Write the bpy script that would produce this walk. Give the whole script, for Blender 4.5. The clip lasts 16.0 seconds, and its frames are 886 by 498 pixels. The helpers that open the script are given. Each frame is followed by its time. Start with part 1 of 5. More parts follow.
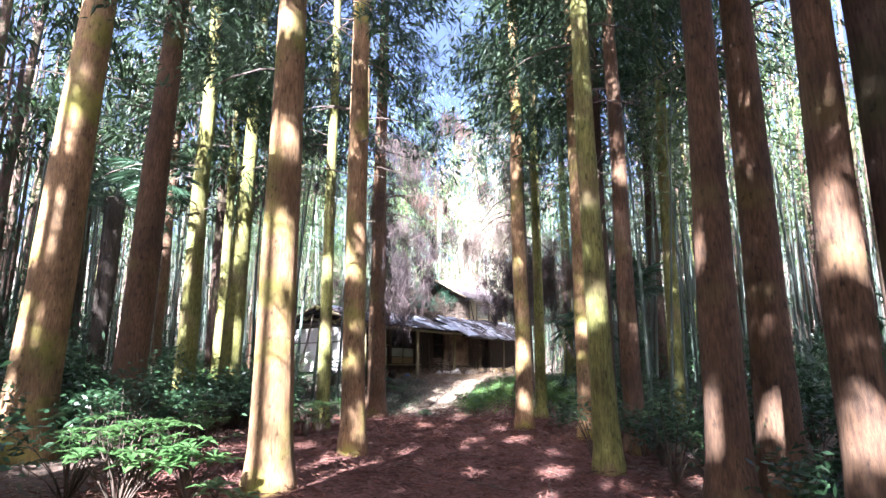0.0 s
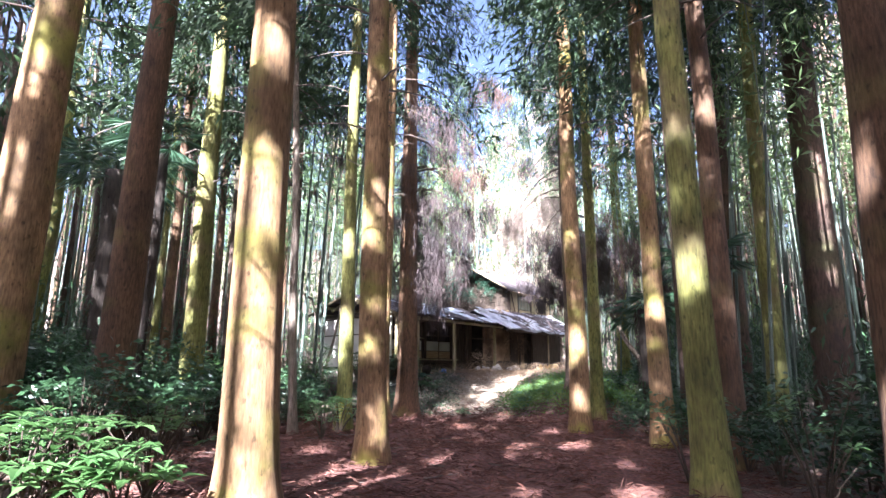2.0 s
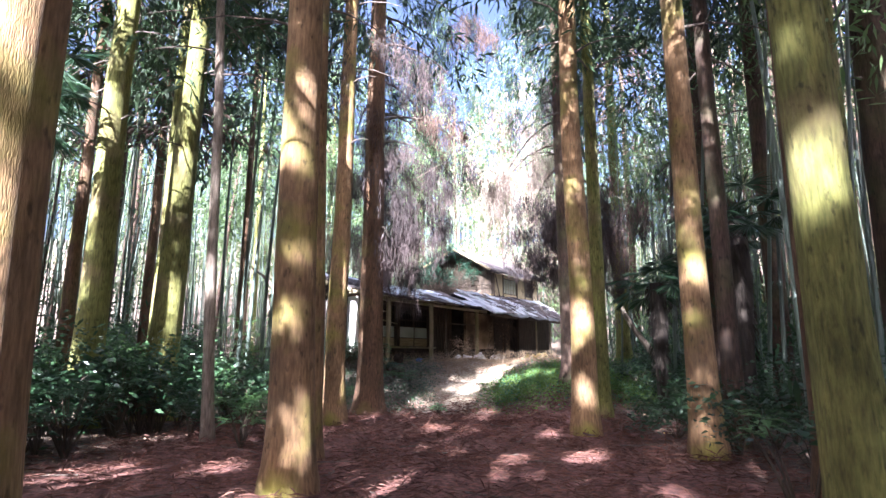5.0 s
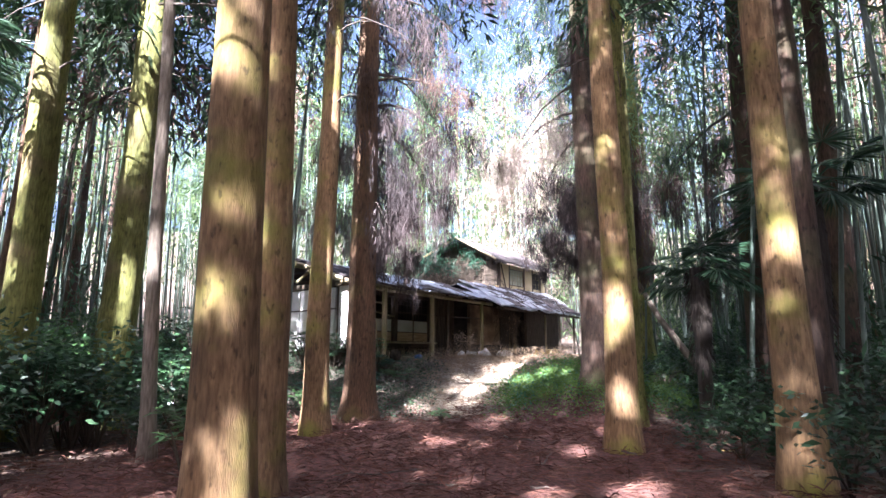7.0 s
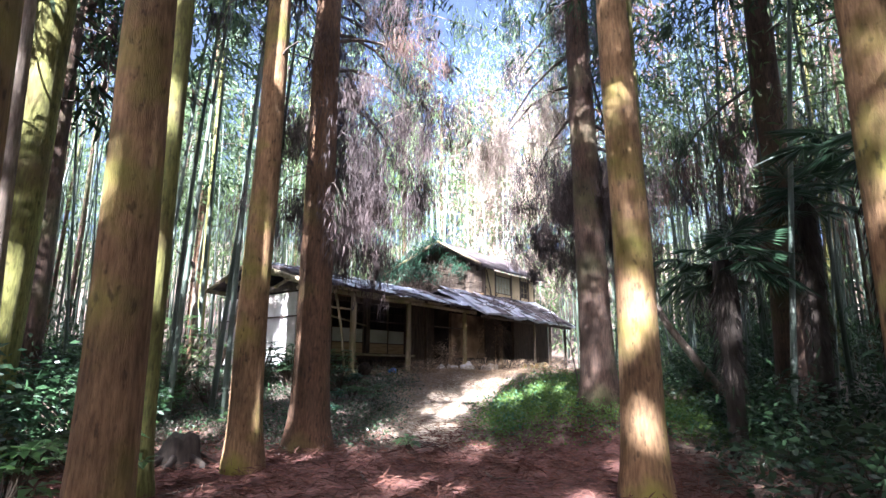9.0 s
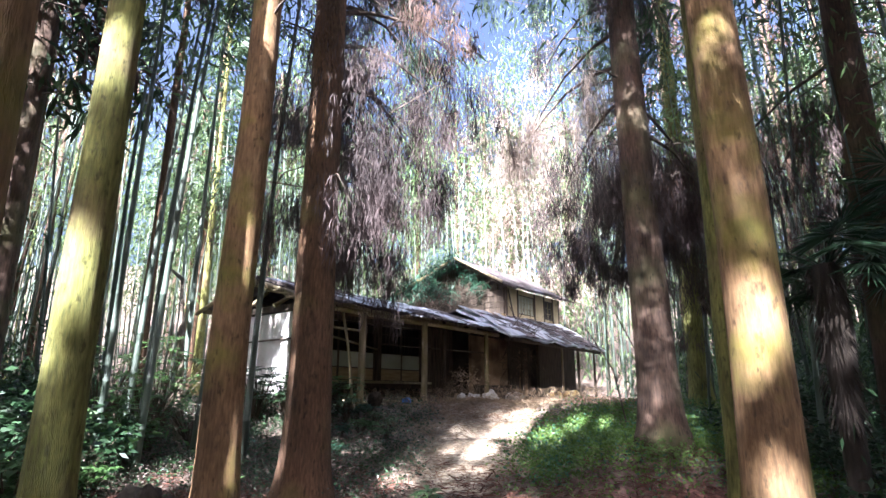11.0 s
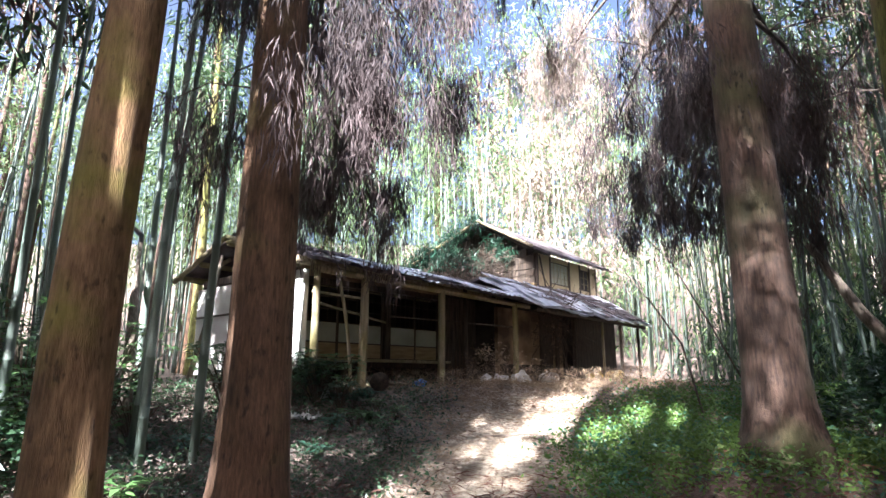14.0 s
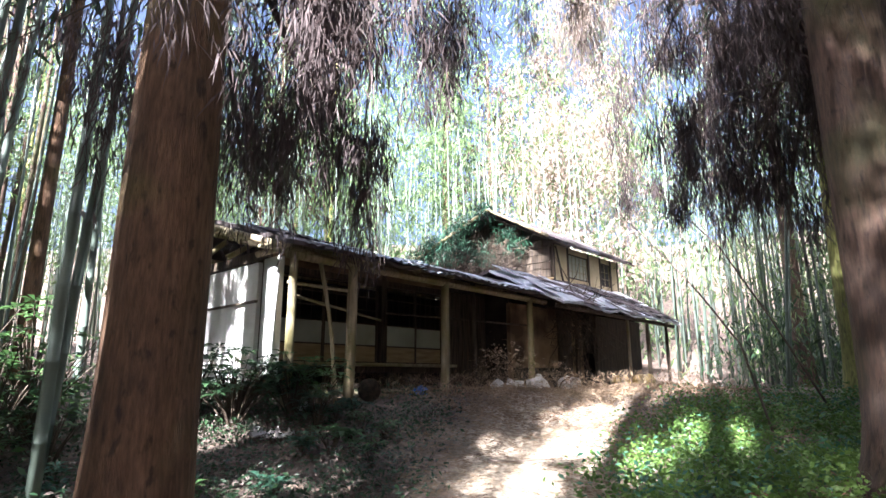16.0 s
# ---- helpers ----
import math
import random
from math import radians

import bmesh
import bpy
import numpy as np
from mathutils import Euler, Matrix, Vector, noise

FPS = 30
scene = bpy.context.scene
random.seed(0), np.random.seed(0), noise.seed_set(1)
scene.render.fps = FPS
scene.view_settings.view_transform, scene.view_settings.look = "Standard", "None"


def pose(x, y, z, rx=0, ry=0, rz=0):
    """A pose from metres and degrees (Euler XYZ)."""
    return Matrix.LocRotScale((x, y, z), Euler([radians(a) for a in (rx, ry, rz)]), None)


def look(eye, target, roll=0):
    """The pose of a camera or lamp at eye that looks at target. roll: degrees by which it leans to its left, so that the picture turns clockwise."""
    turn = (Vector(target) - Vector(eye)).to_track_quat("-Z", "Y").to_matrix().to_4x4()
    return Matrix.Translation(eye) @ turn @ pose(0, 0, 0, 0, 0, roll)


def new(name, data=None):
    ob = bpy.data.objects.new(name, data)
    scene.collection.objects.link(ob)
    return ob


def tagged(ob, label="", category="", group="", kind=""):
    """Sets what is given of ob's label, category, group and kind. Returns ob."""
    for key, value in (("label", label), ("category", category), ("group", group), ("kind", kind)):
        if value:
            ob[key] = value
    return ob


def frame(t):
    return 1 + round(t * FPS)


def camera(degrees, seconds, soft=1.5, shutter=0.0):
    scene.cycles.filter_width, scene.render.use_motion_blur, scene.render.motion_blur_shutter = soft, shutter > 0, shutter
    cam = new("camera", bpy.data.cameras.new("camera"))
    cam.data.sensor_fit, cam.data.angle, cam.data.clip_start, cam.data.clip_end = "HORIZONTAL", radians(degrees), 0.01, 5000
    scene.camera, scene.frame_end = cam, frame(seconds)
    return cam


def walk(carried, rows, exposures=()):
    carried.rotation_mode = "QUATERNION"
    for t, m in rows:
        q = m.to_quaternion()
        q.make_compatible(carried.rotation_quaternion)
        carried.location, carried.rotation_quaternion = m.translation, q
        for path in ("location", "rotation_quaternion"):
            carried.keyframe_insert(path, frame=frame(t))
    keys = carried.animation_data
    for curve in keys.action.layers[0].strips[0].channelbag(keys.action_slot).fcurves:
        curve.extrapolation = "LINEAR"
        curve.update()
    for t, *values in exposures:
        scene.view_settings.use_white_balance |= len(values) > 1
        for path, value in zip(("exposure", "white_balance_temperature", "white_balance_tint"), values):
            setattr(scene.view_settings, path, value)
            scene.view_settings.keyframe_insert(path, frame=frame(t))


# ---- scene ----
cam = camera(76.1, 16.0)
METRES, EYE, TILT, LEAN, TURN = 16.0, 1.6, 0.0, 0.0, 26.8
ROWS = [
    (0.0, 0.0, 0.0, 0.0, 0.03, 11.89, 0.15),
    (0.5, -0.004, 0.0368, -0.0015, 1.24, 11.74, -0.13),
    (1.0, -0.0029, 0.0735, -0.0065, 2.72, 11.7, -0.04),
    (1.5, -0.0024, 0.109, -0.0095, 3.97, 11.82, 0.03),
    (2.0, -0.0016, 0.1442, -0.0109, 3.87, 11.83, -0.1),
    (2.5, 0.0023, 0.1782, -0.0125, 3.52, 11.85, 0.0),
    (3.0, -0.0019, 0.2122, -0.0126, 3.1, 11.62, -0.22),
    (3.5, 0.003, 0.2414, -0.0176, 2.55, 11.76, -0.05),
    (4.0, 0.0072, 0.2734, -0.0196, 2.04, 11.35, 0.1),
    (4.2, 0.0078, 0.2860, -0.0198, 1.80, 11.3, 0.1),
    (6.3, -0.0050, 0.4150, -0.0176, 3.0, 10.7, -0.05),
    (6.5, -0.0045, 0.4275, -0.0175, 2.75, 10.69, -0.05),
    (7.0, -0.0033, 0.4598, -0.0163, 2.27, 10.62, -0.08),
    (7.5, 0.0048, 0.4934, -0.0157, 1.41, 10.7, 0.18),
    (8.0, 0.0057, 0.5274, -0.0188, 1.06, 10.88, 0.04),
    (10.5, 0.0028, 0.6807, -0.013, 1.39, 14.24, 0.19),
    (11.0, -0.006, 0.7057, -0.012, 2.21, 14.55, -0.06),
    (11.5, -0.0023, 0.7267, -0.0122, 2.52, 14.78, 0.11),
    (12.0, 0.0028, 0.7556, -0.0121, 2.79, 14.59, 0.41),
    (12.5, -0.0023, 0.787, -0.0115, 3.14, 14.43, 0.04),
    (13.0, 0.0013, 0.8167, -0.0137, 3.69, 13.96, 0.07),
    (13.5, 0.001, 0.8451, -0.012, 4.29, 13.07, 0.22),
    (14.0, -0.0066, 0.8774, -0.008, 4.71, 12.5, -0.11),
    (14.5, -0.005, 0.9054, -0.0099, 5.06, 12.54, 0.03),
    (15.0, -0.0041, 0.9316, -0.0074, 5.37, 12.26, 0.2),
    (15.5, -0.0084, 0.9603, -0.0037, 5.73, 12.23, -0.04),
    (16.0, -0.0047, 0.9902, -0.0047, 6.02, 12.78, 0.16),
]
walk(cam, [(t, pose(0, 0, EYE, TILT, LEAN, TURN) @ pose(METRES * x, METRES * y, METRES * z, 90 + pitch, roll, yaw)) for t, x, y, z, yaw, pitch, roll in ROWS],
     exposures=((0.0, 3.65, 5350, 19), (7.0, 3.5, 5350, 18), (12.0, 3.24, 5500, 16), (16.0, 3.32, 5550, 15)))

# ---- light ----
SUN_FROM = Vector((0.1,-0.78,0.62)).normalized()
world = bpy.data.worlds.new("sky")
scene.world = world
world.use_nodes = True
sky = world.node_tree.nodes.new("ShaderNodeTexSky")
sky.sky_type, sky.sun_disc = "NISHITA", False
sky.dust_density, sky.air_density = 9.0, 0.5
sky.sun_elevation = math.asin(SUN_FROM.z)
sky.sun_rotation = math.atan2(SUN_FROM.x, SUN_FROM.y)
world.node_tree.links.new(sky.outputs[0], world.node_tree.nodes["Background"].inputs[0])
world.node_tree.nodes["Background"].inputs[1].default_value = 0.07
sun_data = bpy.data.lights.new("sun", "SUN")
sun_data.energy, sun_data.angle, sun_data.color = 5.0, radians(0.6), (1.0, 0.94, 0.84)
sun = new("sun", sun_data)
sun.matrix_world = look((0, 0, 40), Vector((0, 0, 40)) - SUN_FROM)

# ---- materials ----


def material(name, low, high, scale=6.0, stretch=(1, 1, 1), rough=0.85, bump=0.3, fine=6.0, third=None, third_scale=0.7,
             third_cut=(0.45, 0.65), metal=0.0, through_light=0.0, per_piece=0.0, blotch=0.0):
    """Two tones by grain, a third in patches, relief; leaves let light through; per_piece varies each loose piece."""
    m = bpy.data.materials.new(name)
    m.use_nodes = True
    nt, n = m.node_tree, m.node_tree.nodes
    bsdf = n["Principled BSDF"]
    link = nt.links.new

    def rgb(c):
        return (*c, 1)

    co = n.new("ShaderNodeTexCoord")
    mp = n.new("ShaderNodeMapping")
    mp.inputs["Scale"].default_value = stretch
    link(co.outputs["Object"], mp.inputs[0])
    grain = n.new("ShaderNodeTexNoise")
    grain.inputs["Scale"].default_value, grain.inputs["Detail"].default_value = scale, 5
    link(mp.outputs[0], grain.inputs[0])
    ramp = n.new("ShaderNodeValToRGB")
    ramp.color_ramp.elements[0].position, ramp.color_ramp.elements[1].position = 0.32, 0.68
    ramp.color_ramp.elements[0].color, ramp.color_ramp.elements[1].color = rgb(low), rgb(high)
    link(grain.outputs[0], ramp.inputs[0])
    colour = ramp.outputs[0]
    if third:
        patch = n.new("ShaderNodeTexNoise")
        patch.inputs["Scale"].default_value, patch.inputs["Detail"].default_value = third_scale, 4
        link(co.outputs["Object"], patch.inputs[0])
        cut = n.new("ShaderNodeMapRange")
        cut.inputs[1].default_value, cut.inputs[2].default_value = third_cut
        link(patch.outputs[0], cut.inputs[0])
        mix = n.new("ShaderNodeMix")
        mix.data_type = "RGBA"
        link(cut.outputs[0], mix.inputs[0])
        link(colour, mix.inputs[6])
        mix.inputs[7].default_value = rgb(third)
        colour = mix.outputs[2]
    if blotch:
        broad = n.new("ShaderNodeTexNoise")
        broad.inputs["Scale"].default_value, broad.inputs["Detail"].default_value = 2.2, 6
        broad.inputs["Roughness"].default_value = 0.65
        squeeze = n.new("ShaderNodeMapping")
        squeeze.inputs["Scale"].default_value = (1, 1, 0.45)
        link(co.outputs["Object"], squeeze.inputs[0])
        link(squeeze.outputs[0], broad.inputs[0])
        level = n.new("ShaderNodeMapRange")
        level.inputs[1].default_value, level.inputs[2].default_value = 0.3, 0.7
        level.inputs[3].default_value, level.inputs[4].default_value = 1 - blotch, 1 + blotch
        link(broad.outputs[0], level.inputs[0])
        tone = n.new("ShaderNodeHueSaturation")
        link(level.outputs[0], tone.inputs["Value"])
        link(colour, tone.inputs["Color"])
        fleck = n.new("ShaderNodeTexNoise")
        fleck.inputs["Scale"].default_value, fleck.inputs["Detail"].default_value = 17, 3
        link(squeeze.outputs[0], fleck.inputs[0])
        scar = n.new("ShaderNodeMapRange")
        scar.inputs[1].default_value, scar.inputs[2].default_value = 0.60, 0.70
        scar.inputs[3].default_value, scar.inputs[4].default_value = 1.0, 0.45
        link(fleck.outputs[0], scar.inputs[0])
        spots = n.new("ShaderNodeHueSaturation")
        link(scar.outputs[0], spots.inputs["Value"])
        link(tone.outputs[0], spots.inputs["Color"])
        colour = spots.outputs[0]
    if per_piece:
        geo = n.new("ShaderNodeNewGeometry")
        info = n.new("ShaderNodeObjectInfo")
        add = n.new("ShaderNodeMath")
        link(geo.outputs["Random Per Island"], add.inputs[0])
        link(info.outputs["Random"], add.inputs[1])
        span = n.new("ShaderNodeMapRange")
        span.inputs[1].default_value, span.inputs[2].default_value = 0.0, 2.0
        span.inputs[3].default_value, span.inputs[4].default_value = 1 - per_piece, 1 + per_piece
        link(add.outputs[0], span.inputs[0])
        hsv = n.new("ShaderNodeHueSaturation")
        link(span.outputs[0], hsv.inputs["Value"])
        link(colour, hsv.inputs["Color"])
        colour = hsv.outputs[0]
    link(colour, bsdf.inputs["Base Color"])
    bsdf.inputs["Roughness"].default_value = rough
    bsdf.inputs["Metallic"].default_value = metal
    if bump:
        relief = n.new("ShaderNodeTexNoise")
        relief.inputs["Scale"].default_value, relief.inputs["Detail"].default_value = scale * fine, 4
        link(mp.outputs[0], relief.inputs[0])
        bp = n.new("ShaderNodeBump")
        bp.inputs["Strength"].default_value, bp.inputs["Distance"].default_value = bump, 0.02
        link(relief.outputs[0], bp.inputs["Height"])
        link(bp.outputs[0], bsdf.inputs["Normal"])
    if through_light:
        tr = n.new("ShaderNodeBsdfTranslucent")
        link(colour, tr.inputs[0])
        ms = n.new("ShaderNodeMixShader")
        ms.inputs[0].default_value = through_light
        link(bsdf.outputs[0], ms.inputs[1])
        link(tr.outputs[0], ms.inputs[2])
        link(ms.outputs[0], n["Material Output"].inputs[0])
    return m


BARK_WAY = (9, 9, 1.5)
bark_red = material("bark_red", (0.075, 0.040, 0.022), (0.17, 0.095, 0.05), 4, BARK_WAY, 0.9, 0.6, 4, (0.20, 0.16, 0.05), 0.9, (0.55, 0.75), blotch=0.55)
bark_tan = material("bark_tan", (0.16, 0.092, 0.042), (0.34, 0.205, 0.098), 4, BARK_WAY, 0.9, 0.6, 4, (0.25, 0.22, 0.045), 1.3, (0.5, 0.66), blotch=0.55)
bark_moss = material("bark_moss", (0.11, 0.11, 0.03), (0.26, 0.25, 0.07), 4, BARK_WAY, 0.95, 0.6, 4, (0.24, 0.16, 0.09), 0.8, (0.52, 0.7), blotch=0.55)
# the shaded variant: shade is put into this bark's colour
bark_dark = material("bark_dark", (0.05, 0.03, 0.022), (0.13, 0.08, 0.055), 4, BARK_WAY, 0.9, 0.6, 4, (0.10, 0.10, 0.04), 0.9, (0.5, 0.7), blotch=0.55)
bark_grey = material("bark_grey", (0.11, 0.085, 0.062), (0.27, 0.215, 0.165), 4, BARK_WAY, 0.9, 0.6, 4)
needle_green = material("needle_green", (0.022, 0.045, 0.020), (0.06, 0.10, 0.04), 0.8, bump=0, rough=0.6, through_light=0.35, per_piece=0.5)
needle_brown = material("needle_brown", (0.06, 0.038, 0.03), (0.17, 0.10, 0.075), 0.9, bump=0, rough=0.8, through_light=0.3, per_piece=0.5)
needle_dark = material("needle_dark", (0.04, 0.030, 0.030), (0.125, 0.09, 0.085), 0.9, bump=0, rough=0.8, through_light=0.25, per_piece=0.5)
leaf_dark = material("leaf_dark", (0.018, 0.045, 0.022), (0.05, 0.10, 0.04), 2.0, bump=0, rough=0.35, through_light=0.25, per_piece=0.5)
leaf_light = material("leaf_light", (0.06, 0.13, 0.04), (0.12, 0.22, 0.07), 2.0, bump=0, rough=0.35, through_light=0.35, per_piece=0.4)
needle_pink = material("needle_pink", (0.19, 0.145, 0.12), (0.40, 0.32, 0.26), 0.9, bump=0, rough=0.8, through_light=0.4, per_piece=0.4)
leaf_grass = material("leaf_grass", (0.06, 0.125, 0.025), (0.155, 0.25, 0.05), 1.2, bump=0, rough=0.5, through_light=0.35, per_piece=0.5)
leaf_fallen = material("leaf_fallen", (0.11, 0.082, 0.072), (0.29, 0.225, 0.195), 1.2, bump=0, rough=0.9, through_light=0.2, per_piece=0.5)
leaf_dry = material("leaf_dry", (0.14, 0.09, 0.06), (0.34, 0.25, 0.16), 1.2, bump=0, rough=0.9, through_light=0.2, per_piece=0.5)
palm_fibre = material("palm_fibre", (0.018, 0.013, 0.010), (0.06, 0.045, 0.034), 6, (3, 3, 0.6), 0.95, 0.5, 4)
leaf_palm = material("leaf_palm", (0.02, 0.05, 0.025), (0.05, 0.10, 0.05), 1.2, bump=0, rough=0.4, through_light=0.25, per_piece=0.4)
leaf_bamboo = material("leaf_bamboo", (0.09, 0.155, 0.055), (0.21, 0.29, 0.12), 0.5, bump=0, rough=0.5, through_light=0.45, per_piece=0.5)
leaf_vine = material("leaf_vine", (0.03, 0.09, 0.06), (0.08, 0.18, 0.10), 1.0, bump=0, rough=0.4, through_light=0.3, per_piece=0.5)
culm_skin = material("culm_skin", (0.06, 0.085, 0.065), (0.19, 0.23, 0.19), 1.5, (1, 1, 0.3), 0.5, 0.05, per_piece=0.4)
litter_red = material("litter_red", (0.09, 0.035, 0.024), (0.25, 0.11, 0.075), 2.0, bump=0, rough=0.9, per_piece=0.6)
twig_wood = material("twig_wood", (0.06, 0.045, 0.036), (0.17, 0.13, 0.105), 8, rough=0.9, bump=0.2, per_piece=0.4)
wood_grey = material("wood_grey", (0.20, 0.155, 0.095), (0.44, 0.36, 0.24), 3, (6, 6, 0.6), 0.85, 0.4, 4, (0.22, 0.19, 0.08), 1.5)
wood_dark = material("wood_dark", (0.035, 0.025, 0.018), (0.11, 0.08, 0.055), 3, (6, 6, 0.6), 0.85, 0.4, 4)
wood_tan = material("wood_tan", (0.25, 0.17, 0.08), (0.42, 0.31, 0.17), 3, (6, 0.8, 6), 0.8, 0.3, 4)
plaster_white = material("plaster_white", (0.55, 0.53, 0.50), (0.78, 0.76, 0.73), 1.6, rough=0.9, bump=0.15, third=(0.40, 0.34, 0.28), third_scale=1.3, third_cut=(0.55, 0.8))
plaster_cream = material("plaster_cream", (0.48, 0.38, 0.22), (0.66, 0.54, 0.34), 1.6, rough=0.9, bump=0.15, third=(0.3, 0.2, 0.12), third_scale=1.5, third_cut=(0.55, 0.8))
plaster_earth = material("plaster_earth", (0.22, 0.14, 0.08), (0.38, 0.26, 0.155), 1.8, rough=0.95, bump=0.3, third=(0.09, 0.06, 0.04), third_scale=1.0)
roof_tin = material("roof_tin", (0.30, 0.31, 0.36), (0.62, 0.63, 0.70), 1.8, rough=0.45, bump=0.2, third=(0.14, 0.10, 0.08), third_scale=0.9, third_cut=(0.56, 0.68), metal=0.25)
roof_litter = material("roof_litter", (0.035, 0.027, 0.027), (0.12, 0.095, 0.095), 3, rough=0.9, bump=0.5, third=(0.24, 0.23, 0.28), third_scale=0.8, third_cut=(0.6, 0.7))
pane_dusty = material("pane_dusty", (0.27, 0.27, 0.19), (0.43, 0.43, 0.33), 1.4, rough=0.35, bump=0.05)
# near-black: the shade of the unlit rooms is put into the colour
void_dark = material("unlit_wall", (0.02, 0.016, 0.013), (0.06, 0.05, 0.04), 2.0, rough=0.95, bump=0.2)
paint_blue = material("tarp_blue", (0.03, 0.12, 0.45), (0.08, 0.25, 0.65), 5, rough=0.5, bump=0.2)
plastic_yellow = material("plastic_yellow", (0.52, 0.33, 0.08), (0.72, 0.52, 0.18), 3, rough=0.55, bump=0.1, third=(0.75, 0.68, 0.5), third_scale=2)
stone_pale = material("stone_pale", (0.34, 0.31, 0.28), (0.58, 0.55, 0.5), 3, rough=0.9, bump=0.4)


def ground_material():
    """Red needle litter on the trodden way, straw and dry leaves on the rise before the house, dark soil elsewhere."""
    m = bpy.data.materials.new("forest_ground")
    m.use_nodes = True
    nt, n = m.node_tree, m.node_tree.nodes
    link = nt.links.new
    bsdf = n["Principled BSDF"]
    geo = n.new("ShaderNodeNewGeometry")

    def noise_of(scale, detail=5):
        t = n.new("ShaderNodeTexNoise")
        t.inputs["Scale"].default_value, t.inputs["Detail"].default_value = scale, detail
        link(geo.outputs["Position"], t.inputs[0])
        return t.outputs[0]

    def ramp_of(fac, a, b, lo=0.35, hi=0.65):
        r = n.new("ShaderNodeValToRGB")
        r.color_ramp.elements[0].position, r.color_ramp.elements[1].position = lo, hi
        r.color_ramp.elements[0].color, r.color_ramp.elements[1].color = (*a, 1), (*b, 1)
        link(fac, r.inputs[0])
        return r.outputs[0]

    def blend(fac, a, b):
        x = n.new("ShaderNodeMix")
        x.data_type = "RGBA"
        link(fac, x.inputs[0])
        link(a, x.inputs[6])
        link(b, x.inputs[7])
        return x.outputs[2]

    def dot_of(v):
        d = n.new("ShaderNodeVectorMath")
        d.operation = "DOT_PRODUCT"
        link(geo.outputs["Position"], d.inputs[0])
        d.inputs[1].default_value = v
        return d.outputs["Value"]

    def span(value, a, b, wobble=None):
        if wobble is not None:
            s = n.new("ShaderNodeMath")
            s.operation = "MULTIPLY_ADD"
            link(wobble, s.inputs[0])
            s.inputs[1].default_value = 3.0
            link(value, s.inputs[2])
            value = s.outputs[0]
        r = n.new("ShaderNodeMapRange")
        r.inputs[1].default_value, r.inputs[2].default_value = a, b
        link(value, r.inputs[0])
        return r.outputs[0]

    red = ramp_of(noise_of(16), (0.06, 0.022, 0.018), (0.20, 0.082, 0.062))
    soil = ramp_of(noise_of(9), (0.035, 0.025, 0.018), (0.12, 0.075, 0.05))
    straw = ramp_of(noise_of(12), (0.22, 0.175, 0.125), (0.50, 0.42, 0.32))
    wob = noise_of(0.8)
    along, across = dot_of((-0.45, 0.893, 0)), dot_of((0.893, 0.45, 0))
    shift = n.new("ShaderNodeMath")
    shift.inputs[1].default_value = 0.8
    link(across, shift.inputs[0])
    side = n.new("ShaderNodeMath")
    side.operation = "ABSOLUTE"
    link(shift.outputs[0], side.inputs[0])
    base = blend(span(side.outputs[0], 4.9, 6.2, wob), red, soil)
    bank = ramp_of(noise_of(7), (0.05, 0.038, 0.03), (0.17, 0.12, 0.09))
    base = blend(span(along, 20.0, 21.6, wob), base, bank)
    mid = n.new("ShaderNodeMath")
    mid.operation = "MULTIPLY_ADD"
    link(along, mid.inputs[0])
    mid.inputs[1].default_value, mid.inputs[2].default_value = -0.15, 3.3
    off = n.new("ShaderNodeMath")
    link(across, off.inputs[0])
    link(mid.outputs[0], off.inputs[1])
    near = n.new("ShaderNodeMath")
    near.operation = "ABSOLUTE"
    link(off.outputs[0], near.inputs[0])
    trod = n.new("ShaderNodeMath")
    trod.operation = "MULTIPLY"
    link(span(near.outputs[0], 2.9, 1.9, wob), trod.inputs[0])
    link(span(along, 20.5, 22.2, wob), trod.inputs[1])
    base = blend(trod.outputs[0], base, straw)
    link(base, bsdf.inputs["Base Color"])
    bsdf.inputs["Roughness"].default_value = 0.95
    bp = n.new("ShaderNodeBump")
    bp.inputs["Strength"].default_value, bp.inputs["Distance"].default_value = 0.8, 0.04
    link(noise_of(22, 6), bp.inputs["Height"])
    link(bp.outputs[0], bsdf.inputs["Normal"])
    return m


forest_ground = ground_material()

# ---- ways to build ----
AHEAD, ASIDE = Vector((-0.45, 0.893)), Vector((0.893, 0.45))



def ground_z(x, y):
    s = x * AHEAD.x + y * AHEAD.y
    l = x * ASIDE.x + y * ASIDE.y
    f = min(max((s - 18.6) / 8.2, 0), 1)
    z = 1.24 * f * f * (3 - 2 * f)
    z = z + 0.5 * math.exp(-(((x + 6.65) / 1.5) ** 2 + ((y - 19.5) / 1.5) ** 2))
    g = min(max((-l - 5.0) / 9.0, 0), 1)
    z = z + 0.9 * g * g * (1 - 0.5 * f)
    h = min(max(s - 37.0, 0), 60)
    z = z + 0.38 * h * h / (h + 8)
    return z + 0.10 * noise.noise(Vector((x * 0.45, y * 0.45, 3.1))) + 0.035 * noise.noise(Vector((x * 1.7, y * 1.7, 7.7)))


